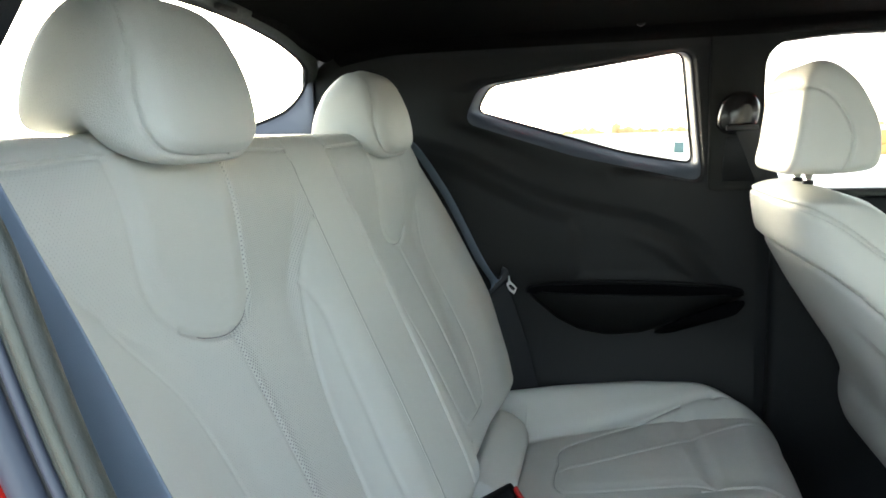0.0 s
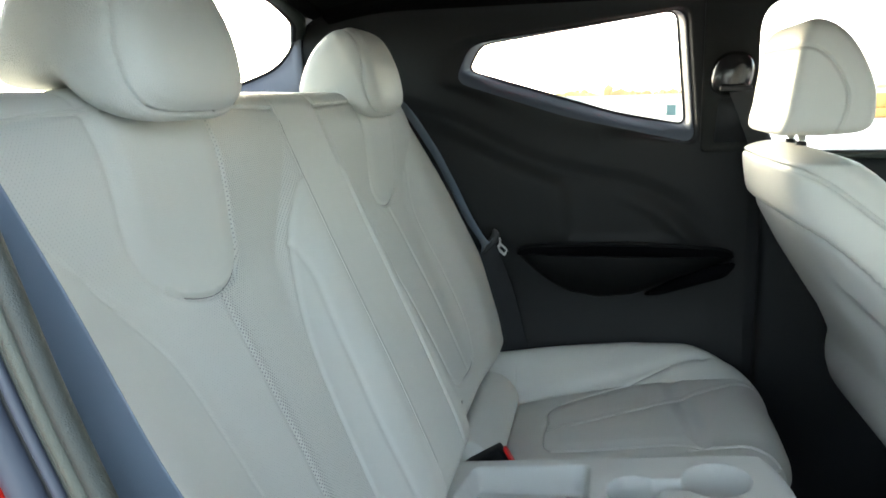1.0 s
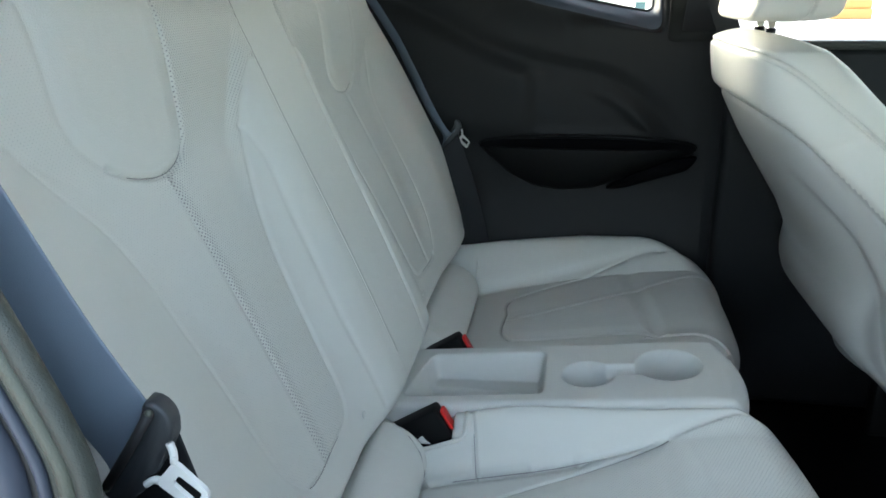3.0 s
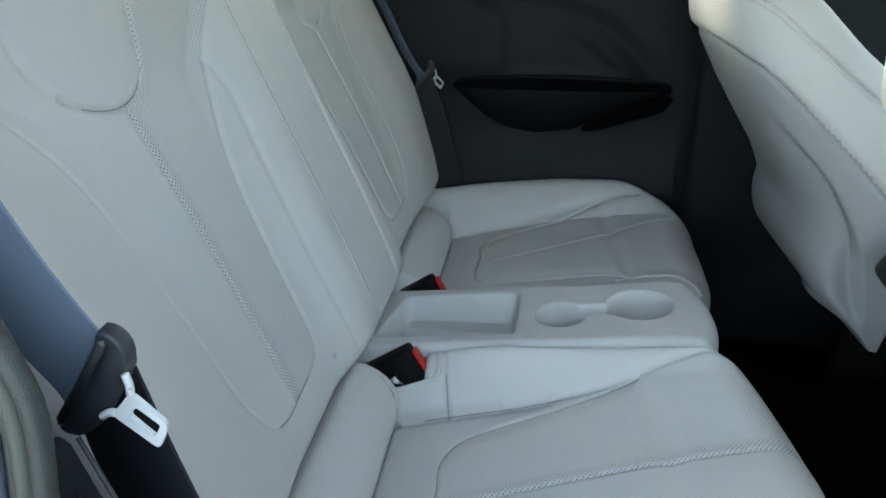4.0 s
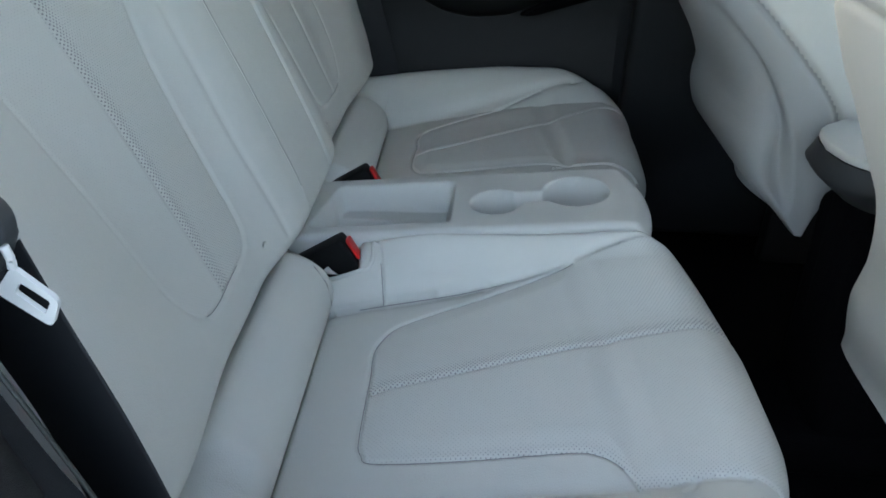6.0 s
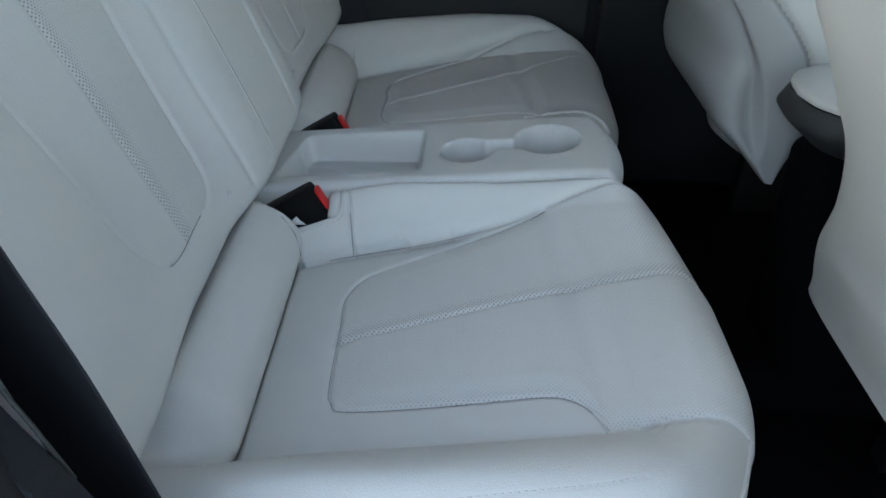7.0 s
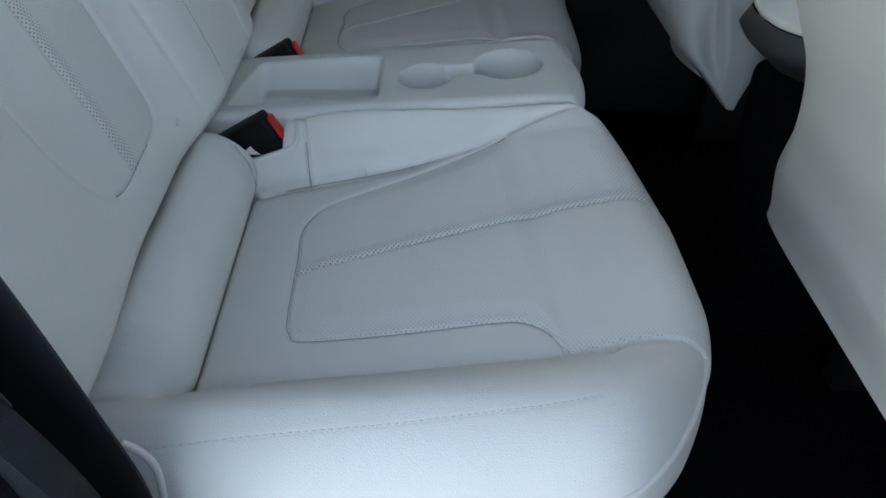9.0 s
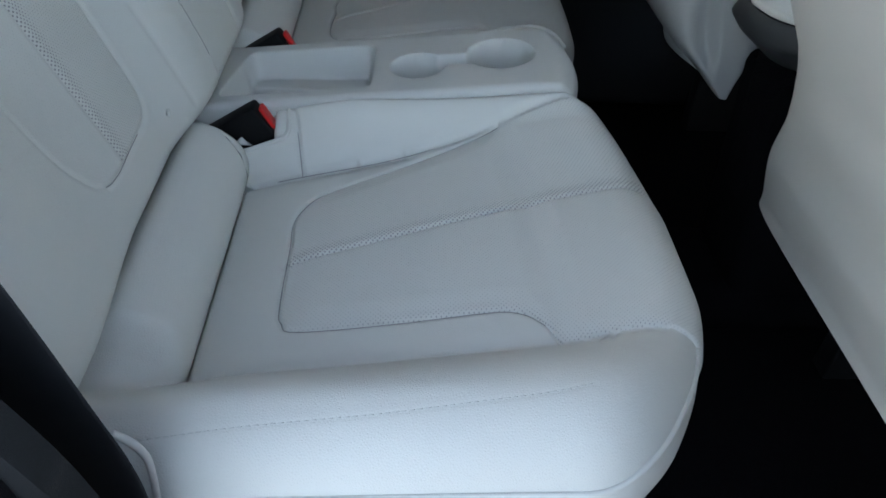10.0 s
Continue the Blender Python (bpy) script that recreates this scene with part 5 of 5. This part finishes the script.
def rear_hatch():
    o = np.array([-0.43, 0.0, 1.44])
    d = np.array([-0.855, 0.0, -0.519])

    def place(y, v, h=0.0):
        return np.stack([o[0] + d[0] * v + 0.519 * h, y, o[2] + d[2] * v - 0.855 * h - 0.030 * (y / 0.62) ** 2], -1)

    # opening: across y, down the slope v; the glass is bowed across the car
    win = np.array([(0.0, 0.000), (0.25, 0.008), (0.42, 0.024), (0.55, 0.048), (0.608, 0.076), (0.665, 0.105), (0.74, 0.150), (0.78, 0.20), (0.78, 0.27), (0.72, 0.33), (0.50, 0.37), (0.25, 0.39), (0.0, 0.40)])
    win = np.vstack([win, win[-2:0:-1] * np.array([-1, 1])])
    ring = even(spline(win, 8, closed=True), 160)
    outer = rays_to_box((0.0, 0.18), ring, -0.90, 0.90, -0.04, 0.60)
    v, f = ring_plate(ring, outer, 10, lambda a, b, k: place(a, b, -0.02 * sm(k, 0, 0.2)))
    hatch = structure(new("rear_hatch"), "black-trimmed tailgate with a wide rear window", "tailgate")
    mesh_object("hatch_trim", v, f, trim_black, hatch)
    rim = place(ring[:, 0], ring[:, 1], -0.004)
    tube("window_seal", rim, 0.007, rubber, hatch, "black glass seal", closed=True, up=(1, 0, 0))
    rim = place(ring[:, 0] * 1.035, (ring[:, 1] - 0.18) * 1.06 + 0.18, -0.012)
    tube("glass_surround", rim, 0.018, trim_grey, hatch, "grey trim round the glass", closed=True, up=(1, 0, 0))
    # pale patch laid on the dark side trim: light from the rear glass, painted
    corner = [(-0.497, 1.384), (-0.490, 1.36), (-0.490, 1.235), (-0.72, 1.235), (-0.72, 1.248), (-0.66, 1.266), (-0.567, 1.298), (-0.523, 1.334)]
    part("lit_corner_patch", prism_bm(rounded(corner, 0.006), 0.005, lambda a, b, c: Vector((a, 0.631 + c, b)), 0.002), lit_trim, hatch, "pale lavender-grey patch for light on the corner")
    tube("corner_seal", [(q[0], 0.632, q[1]) for q in spline([(-0.70, 1.254), (-0.66, 1.267), (-0.567, 1.299), (-0.523, 1.335), (-0.500, 1.375)], 6)], 0.004, rubber, hatch)
    # the glass, a thin bowed sheet
    w = ring[::2]
    n, ks = len(w), np.linspace(1.0, 0.02, 12)
    grid = np.array([w * q + np.array([0.0, 0.18]) * (1 - q) for q in ks])
    v = np.concatenate([place(grid[..., 0], grid[..., 1], -h).reshape(-1, 3) for h in (0.0005, 0.0035)])
    f = []
    for o2, turned in ((0, 1), (len(ks) * n, -1)):
        for i in range(len(ks) - 1):
            f += [tuple((o2 + i * n + j, o2 + i * n + (j + 1) % n, o2 + (i + 1) * n + (j + 1) % n, o2 + (i + 1) * n + j)[::turned]) for j in range(n)]
        f.append(tuple(o2 + (len(ks) - 1) * n + j for j in range(n))[::turned])
    f += [(j, len(ks) * n + j, len(ks) * n + (j + 1) % n, (j + 1) % n) for j in range(n)]
    bm = bmesh.new()
    verts = [bm.verts.new(q) for q in v]
    for face in f:
        bm.faces.new([verts[q] for q in face])
    bmesh.ops.recalc_face_normals(bm, faces=bm.faces)
    part("window_pane", bm, tinted_glass, hatch, smooth=False)
    part("lower_panel", box_bm(-1.05, -0.93, -0.80, 0.80, 0.25, 1.16, 0.02), trim_black, hatch)
    part("parcel_ledge", box_bm(-0.95, -0.40, -0.66, 0.66, 0.92, 0.95, 0.01), trim_black, hatch, "black load cover")


rear_hatch()


def floors():
    structure(part("floor", box_bm(-0.95, 1.60, -0.70, 0.72, 0.22, 0.275, 0.004), carpet), "black carpeted car floor", "floor")
    # raised pan below the rear seat
    bm = box_bm(-0.70, 0.40, -0.645, 0.60, 0.26, 0.50, 0.05, 4)
    structure(part("floor_rear_pan", bm, carpet), "black carpeted pan below the rear seat", "floor")
    bm = box_bm(0.36, 1.5, -0.10, 0.10, 0.26, 0.36, 0.04, 4)
    structure(part("floor_tunnel", bm, carpet), "black carpeted floor tunnel", "floor")


floors()


def front_console():
    top = thing("front_console", "black front console with a grey armrest lid", "console")
    bm = box_bm(0.70, 1.35, -0.085, 0.085, 0.27, 0.70, 0.025, 3)
    for v in bm.verts:
        if v.co.x < 0.8:
            v.co.x += 0.06 * (0.72 - v.co.z)
    part("console_body", bm, carpet, top)
    n = 40
    ring = [(0.810 + 0.157 * math.copysign(abs(math.cos(q)) ** 0.75, math.cos(q)), 0.098 * math.copysign(abs(math.sin(q)) ** 0.75, math.sin(q))) for q in np.linspace(0, 2 * np.pi, n, endpoint=False)]
    def rings(levels):
        v = [(0.810 + (a - 0.810) * k, b * k, lz) for lz, k in levels for a, b in ring]
        f = [(i * n + j, i * n + (j + 1) % n, (i + 1) * n + (j + 1) % n, (i + 1) * n + j) for i in range(len(levels) - 1) for j in range(n)]
        return v, f

    mesh_object("armrest_neck", *rings([(0.50, 0.66), (0.66, 0.72), (0.720, 0.74)]), carpet, top)
    mesh_object("armrest_base", *rings([(0.716, 0.70), (0.722, 0.78), (0.748, 1.0), (0.762, 1.07), (0.786, 1.0)]), armrest_grey, top, "dark grey armrest base")
    part("armrest_lid", prism_bm(ring, 0.012, lambda a, b, c: Vector((a, b, 0.786 + c)), 0.005, 4), leather, top, "light grey leather armrest lid")
    part("dash", box_bm(1.45, 1.60, -0.66, 0.66, 0.40, 1.02, 0.05, 4), black_plastic, top, "black dashboard")


front_console()


def near_opening():
    """The frame of the open rear door: trim, seal and painted flange, following the rear edge of the opening."""
    frame_top = structure(new("door_frame"), "rear edge of the open doorway with seal and red flange", "door frame")
    rear = spline([(-0.30, 1.42), (-0.20, 1.335), (-0.125, 1.262), (-0.082, 1.200), (-0.055, 1.10), (-0.030, 1.020), (-0.004, 0.93), (0.018, 0.84), (0.034, 0.74), (0.044, 0.62), (0.05, 0.45)], 10)

    upper, lower = rear[rear[:, 1] > 0.935], rear[rear[:, 1] < 0.96]
    upper = upper + np.stack([0.027 * sm(upper[:, 1], 0.95, 1.04) - 0.009 * sm(upper[:, 1], 1.05, 1.18), 0 * upper[:, 1]], -1)
    for name, dx, y, radius, material, label in (
            ("pillar_trim", -0.0045, -0.740, 0.0050, trim_grey, "grey-green plastic pillar trim"),
            ("trim_ridge", -0.0115, -0.742, 0.0040, trim_light, "raised pale grey-green trim ridge"),
            ("trim_gap", -0.0170, -0.740, 0.0030, trim_grey, "grey-green trim gap"),
            ("door_seal", -0.0215, -0.743, 0.0026, seal_grey, "blue-grey rubber door seal"),
            ("seal_lip", -0.0262, -0.740, 0.0034, rubber, "black seal lip"),
            ("flange", -0.0355, -0.744, 0.0075, seal_grey, "blue-grey flange"),
            ("painted_edge", -0.0575, -0.748, 0.0125, red_paint, "glossy red painted edge")):
        tube(name, [(a + dx, y, b) for a, b in upper], radius, material, frame_top, label, up=(0, 1, 0), sides=14)
    tube("lower_trim", [(a - 0.030, -0.735, b) for a, b in lower], 0.0295, black_plastic, frame_top, "black lower trim", up=(0, 1, 0), sides=14)
    tube("trim_edge", [(-0.0245, -0.703, 0.982), (-0.0066, -0.703, 0.930), (0.008, -0.703, 0.885), (0.018, -0.703, 0.85)], 0.0012, trim_grey, frame_top, "thin grey trim edge", up=(0, 1, 0))
    edge = spline([(-0.029, 0.985), (-0.013, 0.935), (-0.001, 0.900), (0.011, 0.872), (0.021, 0.850), (0.040, 0.794), (0.052, 0.72), (0.056, 0.60), (0.056, 0.40)], 6)
    pts = [tuple(q) for q in edge] + [(q[0] - 0.10, q[1]) for q in edge[::-1]]
    part("belt_trim", prism_bm(pts, 0.022, lambda a, b, c: Vector((a, -0.705 - c, b)), 0.004, 2), trim_black, frame_top, "dark trim panel beside the belt")
    upper_trim = [(-0.09, 1.385), (-0.136, 1.328), (-0.167, 1.288), (-0.215, 1.23), (-0.40, 1.23), (-0.45, 1.40), (-0.20, 1.43)]
    part("pillar_upper_trim", prism_bm(rounded(upper_trim, 0.008), 0.025, lambda a, b, c: Vector((a, -0.622 - c, b)), 0.005, 2), trim_black, frame_top, "black upper pillar trim")
    # panel behind the strips, closing the quarter
    pts = [(a - 0.03, b) for a, b in rear] + [(-0.95, 0.25), (-0.95, 1.30), (-0.50, 1.45)]
    part("quarter_trim", prism_bm(pts, 0.03, lambda a, b, c: Vector((a, -0.70 - c, b))), trim_black, frame_top, "black inner quarter trim", smooth=False)
    pts = [(a - 0.09, b) for a, b in rear] + [(-0.97, 0.22), (-0.97, 1.32), (-0.52, 1.48)]
    part("quarter_skin", prism_bm(pts, 0.03, lambda a, b, c: Vector((a, -0.80 - c, b))), red_paint, frame_top, "red painted quarter panel", smooth=False)
    part("sill", box_bm(0.0, 0.66, -0.80, -0.66, 0.22, 0.34, 0.02, 3), black_plastic, frame_top, "black sill plate")
    part("sill_skin", box_bm(0.0, 1.5, -0.84, -0.80, 0.20, 0.33, 0.01, 2), red_paint, frame_top, "red painted sill")
    # centre pillar and closed front door on this side
    out = rounded([(0.60, 0.30), (0.80, 0.30), (0.80, 1.10), (0.74, 1.44), (0.66, 1.44), (0.62, 1.10)], 0.01)
    structure(part("pillar_near", prism_bm(out, 0.07, lambda a, b, c: Vector((a, -0.66 - c, b)), 0.006, 2), trim_black), "black centre pillar by the open doorway", "pillar")
    door = structure(new("door_near"), "closed front door with black trim and window", "car door")
    part("door_trim", box_bm(0.80, 1.50, -0.72, -0.64, 0.30, 1.10, 0.02, 3), trim_black, door)
    part("door_skin", box_bm(0.80, 1.50, -0.80, -0.73, 0.20, 1.10, 0.02, 2), red_paint, door, "red painted outer panel")
    # pane out of view, dark so that less light reaches the front seats
    light = [(0.79, 1.10), (0.74, 1.43), (1.00, 1.40), (1.30, 1.30), (1.50, 1.12)]
    part("window_pane", prism_bm(light, 0.004, lambda a, b, c: Vector((a, -0.70 + c, b))), shading_glass, door, smooth=False)
    screen = structure(new("windscreen"), "raked windscreen in a black rubber seal", "windscreen")
    rim = [(1.44, -0.60, 1.345), (1.44, 0.60, 1.345), (1.62, 0.64, 1.01), (1.62, -0.64, 1.01)]
    pane = bmesh.new()
    lo, hi = [pane.verts.new(q) for q in rim], [pane.verts.new((q[0] + 0.004, q[1], q[2])) for q in rim]
    pane.faces.new(lo[::-1])
    pane.faces.new(hi)
    for i in range(4):
        pane.faces.new((lo[i], lo[(i + 1) % 4], hi[(i + 1) % 4], hi[i]))
    part("window_pane", pane, glass, screen, smooth=False)
    tube("seal", rim, 0.012, rubber, screen, closed=True)


# Out of view; its angle and dark pane hold back light at the doorway.
def open_door():
    top = structure(new("door_open"), "rear side door standing wide open, red outside, black inside", "car door")
    turn = Matrix.Translation((0.70, -0.80, 0.0)) @ Matrix.Rotation(radians(56), 4, "Z")
    shape = rounded([(-0.80, 0.32), (0.0, 0.32), (0.0, 1.08), (-0.72, 1.10), (-0.84, 0.95), (-0.86, 0.60)], 0.06, 5)
    for name, w0, w1, material, label in (("door_skin", -0.075, -0.045, red_paint, "red painted outer skin"), ("door_trim", -0.044, 0.0, trim_black, "black inner trim")):
        bm = prism_bm(shape, w1 - w0, lambda a, b, c: turn @ Vector((a, w0 + c, b)), 0.008, 2)
        part(name, bm, material, top, label)
    line = [turn @ Vector((a, -0.04, b)) for a, b in spline([(0.0, 1.08), (-0.04, 1.30), (-0.20, 1.40), (-0.50, 1.38), (-0.70, 1.24), (-0.74, 1.10)], 8)]
    tube("window_frame", [tuple(q) for q in line], 0.018, rubber, top)
    light = spline([(0.0, 1.08), (-0.04, 1.30), (-0.20, 1.40), (-0.50, 1.38), (-0.70, 1.24), (-0.74, 1.10)], 8)
    part("window_pane", prism_bm([tuple(q) for q in light], 0.004, lambda a, b, c: turn @ Vector((a, -0.042 + c, b))), shading_glass, top, smooth=False)


near_opening()
open_door()


# ---- outside ----
def ground():
    bm = bmesh.new()
    bmesh.ops.create_grid(bm, x_segments=40, y_segments=40, size=2500)
    for v in bm.verts:
        v.co.z = 0.03
    structure(part("ground", bm, sand, smooth=False), "pale dusty open ground", "ground")


ground()


def far_shrubs():
    rng = random.Random(4)
    bm = bmesh.new()
    for _ in range(260):
        a = rng.uniform(-90, 170)
        y = rng.uniform(110, 190)
        s = rng.uniform(0.5, 1.5) * (1.6 if rng.random() < 0.12 else 1)
        for _ in range(7):
            m = Matrix.Translation((a + rng.gauss(0, s), y + rng.gauss(0, s), 0.03 + s * rng.uniform(0.1, 0.8))) @ Matrix.Diagonal((s * rng.uniform(0.3, 0.9), s * rng.uniform(0.3, 0.9), s * rng.uniform(0.25, 0.6), 1))
            bmesh.ops.create_icosphere(bm, subdivisions=1, radius=1.0, matrix=m)
    tagged(part("shrubs", bm, shrub), "low dry brown shrubs along the horizon", "shrubs", kind="stuff")


far_shrubs()


def roadside():
    box = thing("utility_box", "small teal utility box standing on the ground", "utility box")
    part("cabinet", box_bm(3.44, 3.92, 38, 38.5, 0.03, 0.50, 0.03), teal_paint, box)
    part("lid", box_bm(3.41, 3.95, 37.95, 38.55, 0.50, 0.55, 0.02), teal_paint, box)
    bin_ = thing("road_barrier", "orange plastic road barrier standing on the ground", "barrier")
    for k, (z0, z1, w) in enumerate(((0.03, 0.40, 0.30), (0.40, 0.95, 0.16))):
        part("lower_body" if k == 0 else "upper_body", box_bm(9.9, 11.3, 30 - w, 30 + w, z0, z1, 0.05, 3), orange_paint, bin_)
    wall = thing("boundary_wall", "long low pale wall far across the ground", "wall")
    part("wall_body", box_bm(-60, 120, 100, 100.4, 0.0, 0.75, 0.03), pale_wall, wall)
    part("coping", box_bm(-60, 120, 99.9, 100.5, 0.75, 0.85, 0.02), pale_wall, wall)


roadside()
